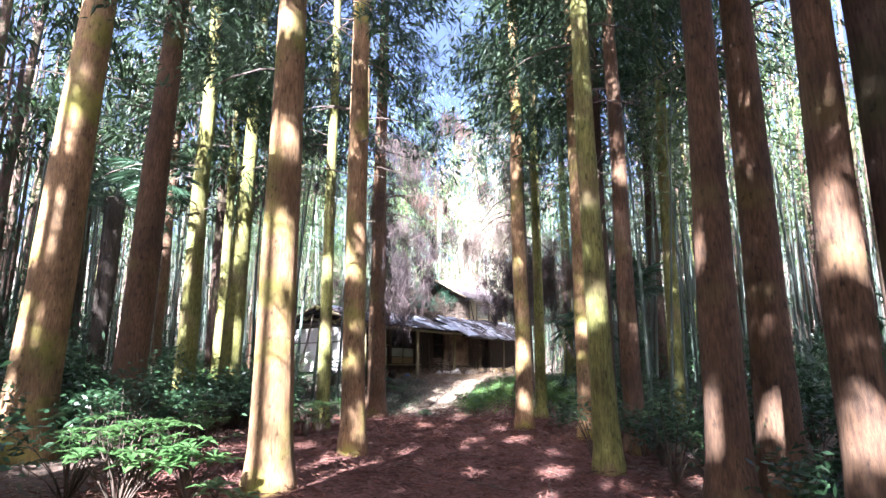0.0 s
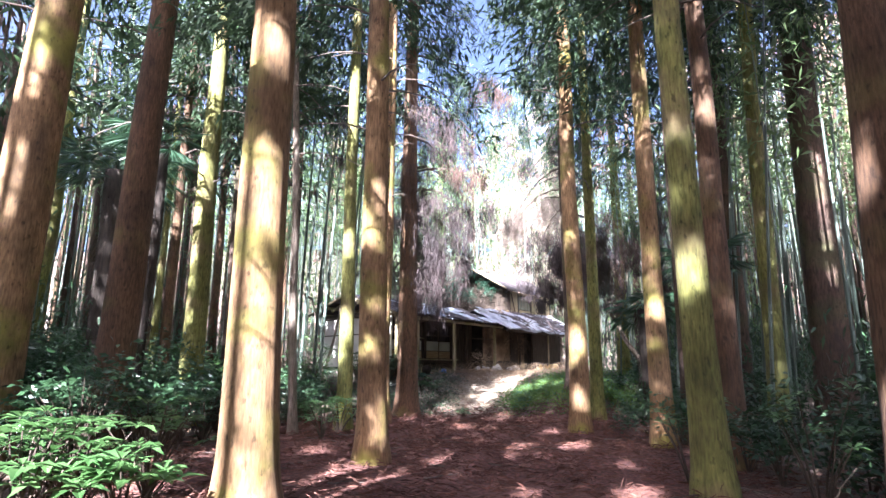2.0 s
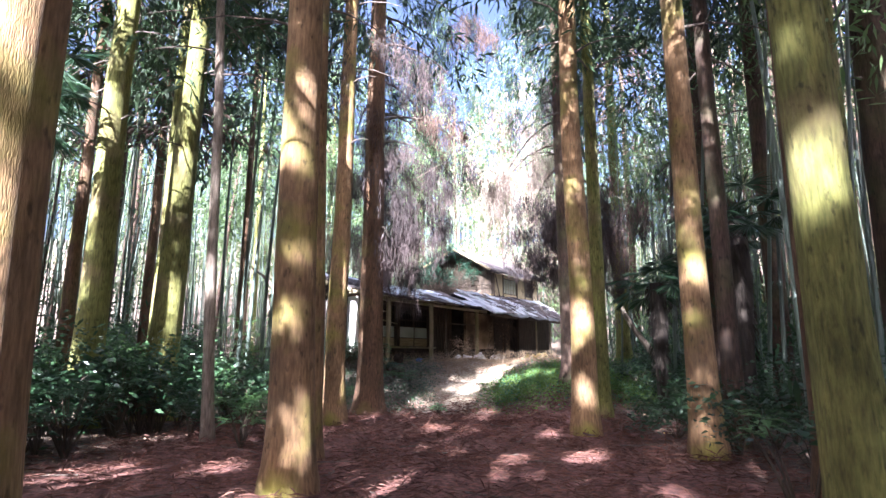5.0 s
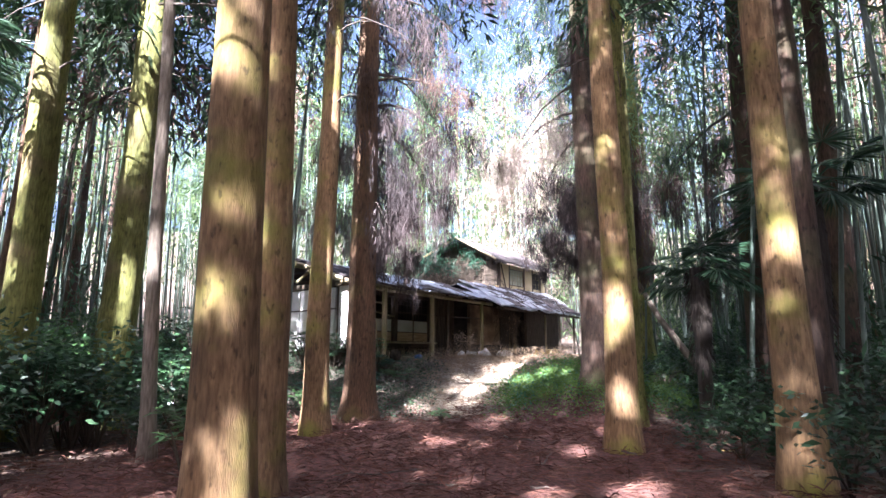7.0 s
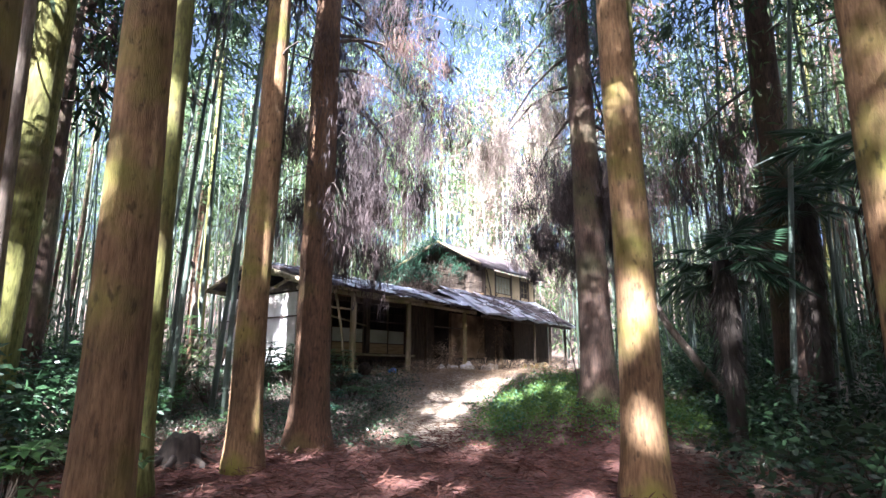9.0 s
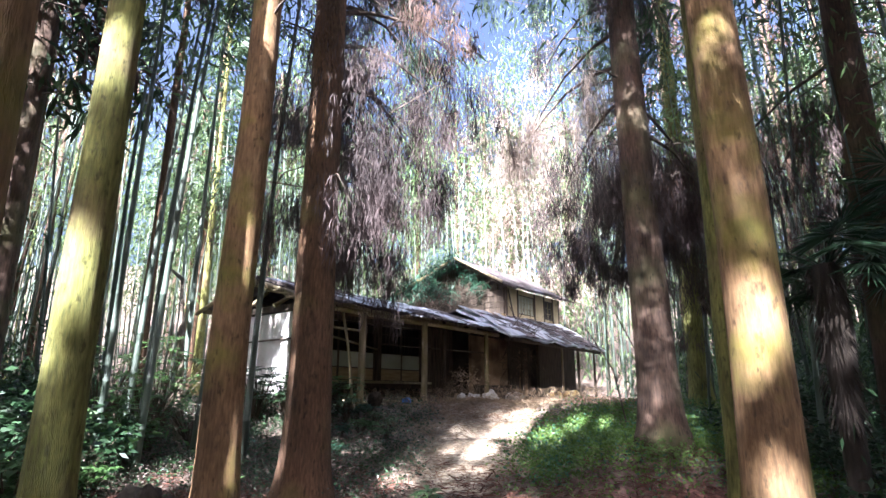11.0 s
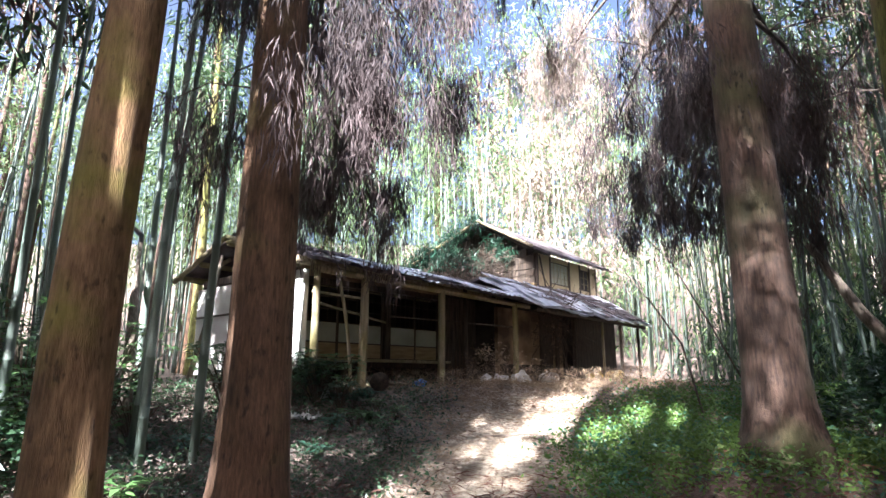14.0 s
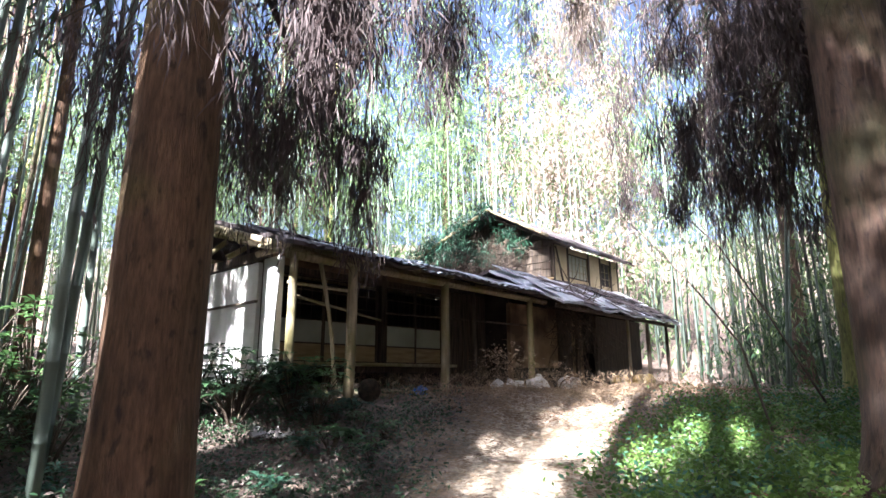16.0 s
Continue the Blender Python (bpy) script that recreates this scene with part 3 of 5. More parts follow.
GT, RT, HT, FT, QT = NEAR_TREES[10], NEAR_TREES[11], NEAR_TREES[12], NEAR_TREES[9], NEAR_TREES[19]
for k, (tree, z0, tip, mat, count, drop) in enumerate((
        (GT, 4.9, (-10.25, 17.7, 4.15), needle_dark, 4200, 1.0), (GT, 4.8, (-11.2, 18.0, 3.9), needle_dark, 4600, 1.5),
        (GT, 5.6, (-10.7, 18.2, 4.9), needle_dark, 4000, 1.4), (GT, 5.0, (-12.2, 17.7, 4.0), needle_dark, 4000, 1.5), (GT, 4.6, (-11.7, 17.4, 3.7), needle_dark, 3400, 1.2),
        (GT, 6.4, (-10.4, 17.9, 5.8), needle_dark, 3600, 1.4), (GT, 6.6, (-11.8, 18.0, 5.9), needle_dark, 3200, 1.5),
        (GT, 7.6, (-10.0, 18.3, 7.0), needle_brown, 3200, 1.6), (GT, 8.6, (-10.6, 19.2, 8.0), needle_green, 3000, 1.5),
        (GT, 9.6, (-9.4, 18.6, 9.2), needle_dark, 3000, 1.6), (GT, 7.4, (-9.3, 18.5, 7.3), needle_brown, 2400, 1.4),
        (GT, 10.5, (-10.2, 19.6, 10.2), needle_green, 3000, 1.6), (GT, 8.0, (-12.6, 17.6, 7.4), needle_dark, 2400, 1.4),
        (GT, 11.5, (-9.0, 19.4, 11.0), needle_brown, 2800, 1.6), (FT, 8.8, (-12.2, 15.4, 8.2), needle_dark, 2000, 1.3),
        (RT, 7.2, (-9.3, 21.0, 6.6), needle_pink, 3800, 1.6), (RT, 6.6, (-8.9, 22.6, 5.9), needle_pink, 3400, 1.5),
        (RT, 5.4, (-7.8, 22.4, 4.4), needle_dark, 3800, 1.6), 
        (RT, 6.0, (-7.2, 21.2, 5.0), needle_dark, 3800, 1.7), 
        (RT, 5.8, (-5.6, 21.4, 4.7), needle_brown, 3200, 1.5),
        (RT, 8.4, (-8.4, 20.4, 8.2), needle_green, 3400, 1.5), (RT, 9.4, (-7.6, 21.2, 9.0), needle_dark, 3400, 1.6),
        (RT, 10.8, (-8.6, 20.6, 10.8), needle_green, 3000, 1.5),
        (RT, 8.0, (-9.8, 22.6, 7.5), needle_pink, 3200, 1.6), (RT, 12.0, (-7.6, 20.6, 12.0), needle_green, 3000, 1.6),
        (HT, 10.0, (-6.6, 17.0, 10.4), needle_green, 2000, 1.3),
        (RT, 5.0, (-6.2, 21.6, 4.3), needle_dark, 3000, 1.7), (RT, 6.2, (-6.9, 23.4, 4.9), needle_dark, 3000, 1.8), (RT, 6.4, (-5.8, 22.8, 5.2), needle_dark, 3000, 1.8),
        (QT, 6.2, (-4.6, 21.8, 5.2), needle_dark, 2000, 1.6),
        (QT, 5.2, (-3.9, 22.4, 3.8), needle_dark, 3000, 1.4),
        (QT, 4.6, (-4.4, 23.4, 3.2), needle_dark, 3200, 1.6), (QT, 6.8, (-3.2, 23.0, 5.6), needle_green, 2600, 1.6),
        (QT, 5.6, (-2.4, 22.6, 4.4), needle_brown, 2600, 1.5),
        (GT, 6.0, (-10.0, 17.6, 5.5), needle_dark, 3600, 1.4), (GT, 6.8, (-9.5, 17.9, 6.2), needle_dark, 3200, 1.5), (GT, 5.8, (-10.5, 17.2, 5.3), needle_dark, 3200, 1.3),
        (GT, 9.0, (-11.6, 18.6, 8.6), needle_dark, 3000, 1.7), (GT, 10.6, (-11.2, 19.0, 10.2), needle_green, 3000, 1.7), (GT, 12.2, (-10.2, 18.6, 12.0), needle_green, 3000, 1.7),
        (GT, 13.4, (-9.4, 18.8, 13.4), needle_green, 3000, 1.7), (RT, 13.0, (-8.0, 20.8, 13.2), needle_green, 3000, 1.7), (RT, 10.2, (-6.0, 21.2, 9.8), needle_green, 2800, 1.7),
        (RT, 11.4, (-5.2, 21.0, 11.0), needle_green, 2800, 1.7), (RT, 5.2, (-7.6, 21.5, 3.9), needle_dark, 2600, 1.1), (RT, 5.4, (-7.2, 22.5, 4.2), needle_dark, 2800, 1.3), (RT, 4.8, (-7.0, 21.4, 3.6), needle_dark, 2600, 1.0),
        (RT, 5.8, (-6.8, 22.8, 4.5), needle_brown, 2600, 1.3), (RT, 5.6, (-8.0, 22.7, 4.4), needle_dark, 2200, 1.0), (RT, 5.0, (-6.5, 22.9, 3.7), needle_dark, 2600, 1.1), (RT, 4.6, (-7.3, 22.6, 3.4), needle_dark, 1800, 0.9), (RT, 4.6, (-6.7, 23.3, 3.3), needle_dark, 1800, 0.9), (RT, 4.6, (-7.8, 22.0, 3.5), needle_dark, 1600, 0.8),
        (QT, 7.2, (-6.0, 24.4, 5.8), needle_green, 3000, 1.7), (RT, 8.2, (-7.0, 25.0, 6.6), needle_pink, 3000, 1.7))):
    hanging_bough(tree, 600 + k, z0, tip, mat, int(count * 1.15), drop, 0.66)

# the wood beyond, and unseen cedars added to shade the way
HOUSE_AT, HOUSE_TURN = Vector((-13.3, 23.6)), radians(10)
HU, HN = Vector((math.sin(HOUSE_TURN), math.cos(HOUSE_TURN))), Vector((math.cos(HOUSE_TURN), -math.sin(HOUSE_TURN)))


def free_spot(x, y, gap):
    p = Vector((x, y))
    s, l = p.dot(AHEAD), p.dot(ASIDE)
    if -1 < s < 22 and -8.5 < l < 4.5 or -4 < s < 2 and abs(l) < 2:
        return False
    if in_yard(x, y):
        return False
    q = p - HOUSE_AT
    u, n = q.dot(HU), q.dot(HN)
    if -6 < u < 14 and -9 < n < 3:
        return False
    if in_sun_lane(x, y, 0.4):
        return False
    return all((p - Vector(t[:2])).length > gap for t in NEAR + FAR)


# the first thirteen stand out of view, added to cast shade
FAR = [(1.6, -4.5), (3.2, -1.0), (-1.4, -8.0), (-2.2, -1.4), (0.2, -5.6), (1.2, -2.0), (4.6, -7.0), (5.4, -3.0), (2.9, 3.2), (2.5, 0.8), (4.4, 5.2), (-7.2, -5.4), (-4.4, 0.5), (-15.2, 13.6), (-17.0, 14.9), (-19.3, 16.0), (-18.4, 13.1), (-21.5, 16.0), (-16.1, 12.0)]
rnd = random.Random(5)
while len(FAR) < 112:
    x, y = rnd.uniform(-40, 22), rnd.uniform(-26, 50)
    if free_spot(x, y, 2.2):
        FAR.append((x, y))
# from here on: out-of-view cedars behind the start, added to block the sun
SHADE_START = len(FAR)
while len(FAR) < SHADE_START + 52:
    x, y = rnd.uniform(-17, 7), rnd.uniform(-24, 0)
    p = Vector((x, y))
    if p.length > 2.5 and all((p - Vector(t[:2])).length > 1.9 for t in NEAR + FAR):
        FAR.append((x, y))
# more unseen cedars to the right, added to cut the open sky's light
while len(FAR) < SHADE_START + 68:
    x, y = rnd.uniform(2, 15), rnd.uniform(-10, 4)
    if all((Vector((x, y)) - Vector(t[:2])).length > 1.9 for t in NEAR + FAR):
        FAR.append((x, y))
FAR_TRUNKS = {b: trunk_mesh(0.2, 18, (0.006 * k - 0.01, 0.004), BARKS[b], 90 + k, 10) for k, b in enumerate(("red", "moss", "dark"))}
for i, (x, y) in enumerate(FAR):
    bark = ("red", "moss", "dark")[i % 3]
    tree = thing("cedar_tree", (x, y, ground_z(x, y)), rnd.uniform(0, 360), LABELS[bark], "tree", "cedars of the wood")
    t = part("trunk", FAR_TRUNKS[bark], None, tree)
    k = rnd.uniform(0.6, 1.25)
    t.scale = (k, k, 1)
    s, l = x * AHEAD.x + y * AHEAD.y, x * ASIDE.x + y * ASIDE.y
    crown = SHADE_CROWNS[i % 2] if i >= SHADE_START else DENSE_CROWNS[i % 2] if s < 14 and l < 2 else THIN_CROWNS[i % 3]
    part("crown", gapped_crown(crown, crown.materials[0], tree.matrix_basis), None, tree, kind="stuff")
    part("branchwork", BOUGHS[i % 3], None, tree, kind="stuff")

# ---- bamboo ----


def bamboo_parts(seed, height, radius):
    rng = np.random.default_rng(seed)
    bend = rng.uniform(-0.7, 0.7, 2)
    pts, rad = [], []
    n = 18
    for i in range(n + 1):
        k = i / n
        for dz, f in ((-0.012, 1.0), (0.0, 1.12), (0.012, 1.0)) if i else ((0, 1.0),):
            pts.append((bend[0] * k ** 2.5, bend[1] * k ** 2.5, height * k + dz))
            rad.append(radius * f * (1 - 0.75 * k))
    culm = tube("culm", pts, rad, culm_skin, 6)
    m = 320
    k = rng.uniform(0.5, 1.0, m) ** 0.8
    at = np.stack([bend[0] * k ** 2.5, bend[1] * k ** 2.5, height * k], 1) + rng.normal(size=(m, 3)) * np.array([0.55, 0.55, 0.25])
    length = rng.uniform(0.14, 0.32, m)
    way = rng.normal(size=(m, 3)) + np.array([0, 0, -0.6])
    leaves = quads_mesh("leaves", blades(at, way, length, length * 0.2, rng, 0.4), leaf_bamboo)
    return culm, leaves


BAMBOO = [bamboo_parts(70 + i, 9 + 1.1 * i, 0.034 + 0.004 * i) for i in range(5)]


def bamboo(x, y, i, tilt=(0, 0)):
    b = thing("bamboo_stalk", (x, y, ground_z(x, y) - 0.05), 0, "grey green bamboo culm with feathery leaves", "bamboo", "bamboo grove")
    b.matrix_basis = pose(x, y, ground_z(x, y) - 0.05, tilt[0], tilt[1], i * 77 % 360)
    part("culm", BAMBOO[i % 5][0], None, b)
    part("leaves", BAMBOO[i % 5][1], None, b, kind="stuff")


rnd = random.Random(9)
count = 0
while count < 190:
    where = rnd.random()
    if where < 0.48:
        s, l = rnd.uniform(12, 34), rnd.uniform(4.8, 16)
    elif where < 0.86:
        s, l = rnd.uniform(28, 46), rnd.uniform(-18, 10)
    else:
        s, l = rnd.uniform(18, 32), rnd.uniform(-20, -9)
    p = AHEAD * s + ASIDE * l
    q = p - HOUSE_AT
    if -4.6 < q.dot(HU) < 12 and -8.5 < q.dot(HN) < 3.5 or in_sun_lane(p.x, p.y, 0.5) or in_yard(p.x, p.y):
        continue
    bamboo(p.x, p.y, count, (rnd.gauss(0, 3), rnd.gauss(0, 3)))
    count += 1


BAMBOO += [bamboo_parts(95 + i, 13, 0.062) for i in range(5)]
for k, (x, y, tx, ty) in enumerate(((-13.3, 16.7, 1, 2), (-13.1, 17.3, 2, 4), (-14.0, 17.0, -2, 3), (-14.5, 16.3, 1, 2), (-14.84, 15.8, 2, 4), (-15.4, 16.6, -1, 1), (-13.9, 15.9, 0, 3), (-16.2, 18.3, 2, 3), (-17.2, 17.2, 1, -2))):
    b = thing("bamboo_stalk", (x, y, ground_z(x, y) - 0.05), 0, "thick bluish grey bamboo culm beside the wing", "bamboo", "bamboo grove")
    b.matrix_basis = pose(x, y, ground_z(x, y) - 0.05, tx, ty, 0)
    part("culm", BAMBOO[5 + k % 5][0], None, b)
    part("leaves", BAMBOO[5 + k % 5][1], None, b, kind="stuff")

# ---- the wood far off ----


def far_leaves(name, seed, count, spots, mat, size, label, tall, foot=0.3):
    """Leaf clumps of trees too far off to tell apart."""
    rng = np.random.default_rng(seed)
    clumps = []
    for s, l, n in spots(rng):
        p = AHEAD * float(s) + ASIDE * float(l)
        if in_sun_lane(p.x, p.y, 0.6) or in_yard(p.x, p.y):
            continue
        z0 = ground_z(p.x, p.y)
        top = rng.uniform(*tall)
        for _ in range(n):
            k = rng.random()
            clumps.append((p.x + rng.normal() * 1.3 * (1.1 - k), p.y + rng.normal() * 1.3 * (1.1 - k), z0 + foot + top * k))
    clumps = np.array(clumps)
    pick = rng.integers(0, len(clumps), count)
    pos = clumps[pick] + rng.normal(size=(count, 3)) * 0.55
    way = rng.normal(size=(count, 3)) * np.array([0.7, 0.7, 0.6]) + np.array([0, 0, -1.0])
    ln = rng.uniform(size[0], size[1], count)
    ob = new(name, quads_mesh(name, blades(pos, way, ln, ln * 0.22, rng, 0.45), mat))
    tagged(ob, label, "woodland", kind="stuff")


def spots_behind(rng):
    return [(rng.uniform(35, 58), rng.uniform(-26, 24), 20) for _ in range(170)]


def spots_left(rng):
    return [(rng.uniform(-6, 30), rng.uniform(-34, -16), 7) for _ in range(110)]


def spots_left_low(rng):
    return [(rng.uniform(0, 26), rng.uniform(-18, -10.5), 6) for _ in range(70)]


def spots_right_low(rng):
    return [(rng.uniform(2, 36), rng.uniform(6.5, 14), 6) for _ in range(130)]


def spots_right(rng):
    return [(rng.uniform(-4, 34), rng.uniform(13, 30), 7) for _ in range(100)]


far_leaves("hillside_bamboo", 801, 95000, spots_behind, leaf_bamboo, (0.14, 0.34), "sunlit bamboo foliage on the hillside behind the house", (6, 13), 3.2)
far_leaves("hillside_bamboo", 807, 34000, lambda rng: [(rng.uniform(37, 52), rng.uniform(-14, 9), 24) for _ in range(60)], leaf_bamboo, (0.2, 0.45),
           "tall sunlit foliage high on the hillside", (17, 26))
far_leaves("hillside_cedar", 802, 17000, lambda rng: [(rng.uniform(35, 44), rng.uniform(0.5, 6.5), 14) for _ in range(34)], needle_pink, (0.16, 0.4), "withered pinkish cedar foliage behind the house", (6, 17), 3.2)
far_leaves("grove_edge", 808, 12000, lambda rng: [(rng.uniform(28, 36), rng.uniform(7.5, 13), 8) for _ in range(50)], leaf_bamboo, (0.12, 0.28), "bamboo foliage at the edge of the yard", (2, 7))
far_leaves("grove_edge", 809, 8000, lambda rng: [(rng.uniform(27, 34), rng.uniform(7.5, 12), 8) for _ in range(40)], leaf_dark, (0.12, 0.28), "dark thicket at the edge of the yard", (0.6, 2.5))
far_leaves("far_wood", 803, 20000, spots_left, needle_green, (0.16, 0.4), "dark foliage deep in the wood", (5, 20))
far_leaves("far_wood", 804, 15000, spots_right, needle_green, (0.16, 0.4), "dark foliage deep in the wood", (5, 20))
far_leaves("shaded_thicket", 805, 16000, spots_left_low, leaf_dark, (0.12, 0.3), "dark evergreen thicket between the trunks", (1.5, 5.5))
far_leaves("shaded_thicket", 806, 16000, spots_right_low, leaf_dark, (0.12, 0.3), "dark evergreen thicket between the trunks", (0.8, 2.6))


def far_trunks(name, seed, count, s_span, l_span, mat, r_span, h_span, label):
    rng = np.random.default_rng(seed)
    verts, faces = [], []
    for i in range(count):
        p = AHEAD * float(rng.uniform(*s_span)) + ASIDE * float(rng.uniform(*l_span))
        if in_sun_lane(p.x, p.y) or in_yard(p.x, p.y):
            continue
        z, h, r = ground_z(p.x, p.y), rng.uniform(*h_span), rng.uniform(*r_span)
        dx, dy = rng.normal() * 0.03 * h, rng.normal() * 0.03 * h
        v, f = tube_data([Vector((p.x, p.y, z - 0.3)), Vector((p.x + dx * 0.4, p.y + dy * 0.4, z + h * 0.5)), Vector((p.x + dx, p.y + dy, z + h))], [r, r * 0.8, r * 0.3], 5)
        o = len(verts)
        verts += v
        faces += [tuple(q + o for q in g) for g in f]
    tagged(new(name, mesh_from(name, verts, faces, mat, True)), label, "woodland", kind="stuff")


far_trunks("far_trunks", 811, 300, (-6, 34), (-36, -12), bark_dark, (0.05, 0.2), (9, 18), "thin dark trunks deep in the wood")
far_trunks("far_trunks", 812, 330, (2, 36), (11, 30), bark_dark, (0.04, 0.14), (9, 18), "thin dark trunks deep in the wood")
far_trunks("far_culms", 813, 300, (14, 40), (7, 24), culm_skin, (0.03, 0.05), (8, 14), "pale bamboo culms standing close together")
far_trunks("far_culms", 814, 360, (33, 48), (-26, 14), culm_skin, (0.03, 0.05), (8, 14), "pale bamboo culms behind the house")
far_trunks("far_culms", 815, 110, (12, 30), (-24, -11), culm_skin, (0.03, 0.05), (8, 14), "pale bamboo culms standing close together")

# ---- fan palms ----


def fan_palm(x, y, height, fans, size, seed, radius=0.1):
    rng = np.random.default_rng(seed)
    z = ground_z(x, y)
    ob = thing("fan_palm", (x, y, z), 0, "fan palm with dark shaggy trunk and drooping fans", "palm", "fan palms")
    part("trunk", tube("trunk", [(0, 0, -0.2), (0.02, 0, height * 0.35), (0.05, 0.03, height * 0.7), (0.04, 0.02, height)], [radius * 1.1, radius, radius * 1.35, radius * 1.3], palm_fibre, 10, 0.3, seed), None, ob)
    m = 500
    k = rng.uniform(0.35, 1, m)
    an = rng.uniform(0, 6.283, m)
    pos = np.stack([np.cos(an) * radius * 1.2, np.sin(an) * radius * 1.2, k * height], 1)
    way = np.stack([np.cos(an) * 0.5, np.sin(an) * 0.5, -np.ones(m)], 1)
    part("shag", quads_mesh("shag", blades(pos, way, rng.uniform(0.1, 0.26, m), np.full(m, 0.02), rng), palm_fibre), None, ob, "shaggy dead fibre", kind="stuff")
    for i in range(fans):
        a = rng.uniform(0, 6.283)
        up = rng.uniform(-0.5, 0.9)
        d = np.array([math.cos(a), math.sin(a), up])
        d /= np.linalg.norm(d)
        hub = np.array([0.04, 0.02, height]) + d * size * rng.uniform(0.6, 1.0)
        fan = part("fan", fan_mesh(hub, d, size, rng), None, ob)
        part("stalk", tube("stalk", [(0.04, 0.02, height - 0.05), tuple((hub + np.array([0.04, 0.02, height])) / 2 + np.array([0, 0, 0.06])), tuple(hub)], [0.014, 0.011, 0.008], leaf_palm, 4), None, fan)


def fan_mesh(hub, d, size, rng):
    side = np.cross(d, [0, 0, 1.0])
    side /= np.linalg.norm(side) + 1e-9
    n = 26
    th = np.linspace(-2.0, 2.0, n)
    way = np.outer(np.cos(th), d) + np.outer(np.sin(th), side)
    way[:, 2] -= 0.25
    ln = np.full(n, size * 0.75) * (1 - 0.12 * np.abs(th))
    at = np.tile(hub, (n, 1))
    return quads_mesh("fan", blades(at, way, ln, np.full(n, 0.035), rng, 0.45), leaf_palm)


fan_palm(-15.8, 9.9, 6.2, 30, 1.15, 901, 0.2)
fan_palm(-13.4, 9.6, 6.6, 18, 0.95, 902, 0.1)
fan_palm(-4.37, 18.5, 3.0, 24, 0.85, 903, 0.12)
fan_palm(-2.6, 16.4, 3.9, 18, 0.8, 904, 0.12)
fan_palm(-3.0, 20.2, 4.2, 20, 0.85, 905, 0.12)
# ---- the abandoned house: local x outward from its front, local y along it ----
house = thing("abandoned_house", (HOUSE_AT.x, HOUSE_AT.y, 0), -10, "derelict two-storey timber house with a sagging porch and overgrown gable", "house")
GZ = 1.22


def hbox(name, n0, n1, u0, u1, z0, z1, mat, parent=None, label="", bevel=0.008, jitter=0.0, seed=0):
    return part(name, box(n0, n1, u0, u1, z0, z1, bevel, jitter, seed), mat, parent or house, label)


def log(name, a, b, r, mat, parent=None, label="", seed=1, bend=0.0):
    pts = []
    for i in range(9):
        p = along_line(a, b, i / 8)
        w = bend * math.sin(math.pi * i / 8)
        pts.append((p[0] + w, p[1] + w * 0.5, p[2] + w * 0.4))
    return part(name, tube(name, pts, [r * (1.05 - 0.1 * i / 8) for i in range(9)], mat, 9, 0.12, seed), None, parent or house, label)


def slab(name, corners, thick, mat, label="", nu=14, nv=6, rough=0.03, seed=0, parent=None):
    """A sagging sheet of roof between four corners (eave a, eave b, top b, top a), with thickness."""
    a, b, c, d = (Vector(p) for p in corners)
    verts, faces = [], []
    for layer in (0, 1):
        for j in range(nv + 1):
            for i in range(nu + 1):
                p = a.lerp(b, i / nu).lerp(d.lerp(c, i / nu), j / nv)
                edge = 0.5 + 0.5 * (1 - j / nv)
                q = rough * noise.noise(Vector((p.y * 1.3 + seed, p.x * 1.3, seed))) + 0.4 * rough * noise.noise(Vector((p.y * 5 + seed, p.x * 5, seed)))
                verts.append(p + Vector((0, 0, q * edge - layer * thick)))
    w, h = nu + 1, (nu + 1) * (nv + 1)
    for j in range(nv):
        for i in range(nu):
            k = j * w + i
            faces.append((k, k + 1, k + w + 1, k + w))
            faces.append((h + k, h + k + w, h + k + w + 1, h + k + 1))
    rim = [j * w + i for j, i in [(0, i) for i in range(w)] + [(j, nu) for j in range(1, nv + 1)] + [(nv, i) for i in range(nu - 1, -1, -1)] + [(j, 0) for j in range(nv - 1, 0, -1)]]
    for k in range(len(rim)):
        p, q = rim[k], rim[(k + 1) % len(rim)]
        faces.append((p, h + p, h + q, q))
    return part(name, mesh_from(name, verts, faces, mat), None, parent or house, label)


# wing: roof on a ridge, porch posts, raised floor, sliding doors
slab("roof", [(0.35, -3.85, 3.58), (0.35, 3.9, 3.42), (-2.6, 3.9, 4.32), (-2.6, -3.85, 4.48)], 0.07, roof_litter, "bluish tin roof strewn with litter", 30, 12, 0.10, 2)
WING_ROOF = house.children[-1]
slab("roof", [(-5.0, 3.9, 3.6), (-5.0, -3.85, 3.72), (-2.6, -3.85, 4.48), (-2.6, 3.9, 4.32)], 0.07, roof_litter, "", 12, 6, 0.08, 5)
for k in range(9):
    u = -3.75 + k * 0.93
    log("rafter", (0.28, u, 3.46), (-2.6, u, 4.30), 0.035, wood_grey, seed=k)
for k, (n, z) in enumerate(((-0.9, 3.72), (-1.8, 3.98), (-2.6, 4.22), (-3.8, 3.9), (-4.6, 3.66))):
    log("purlin", (n, -3.95, z), (n, 3.7, z - 0.1), 0.06, wood_grey, seed=20 + k)
log("eave_beam", (0.0, -3.6, 3.42), (0.0, 3.7, 3.33), 0.065, wood_grey, label="weathered round eave beam", seed=3)
for k, (u, r) in enumerate(((-3.5, 0.07), (-2.33, 0.085), (0.0, 0.085), (2.98, 0.075))):
    log("porch_post", (0.0, u, GZ - 0.15), (0.0, u + 0.02, 3.38), r, wood_grey, label="weathered log porch post", seed=30 + k, bend=0.01)
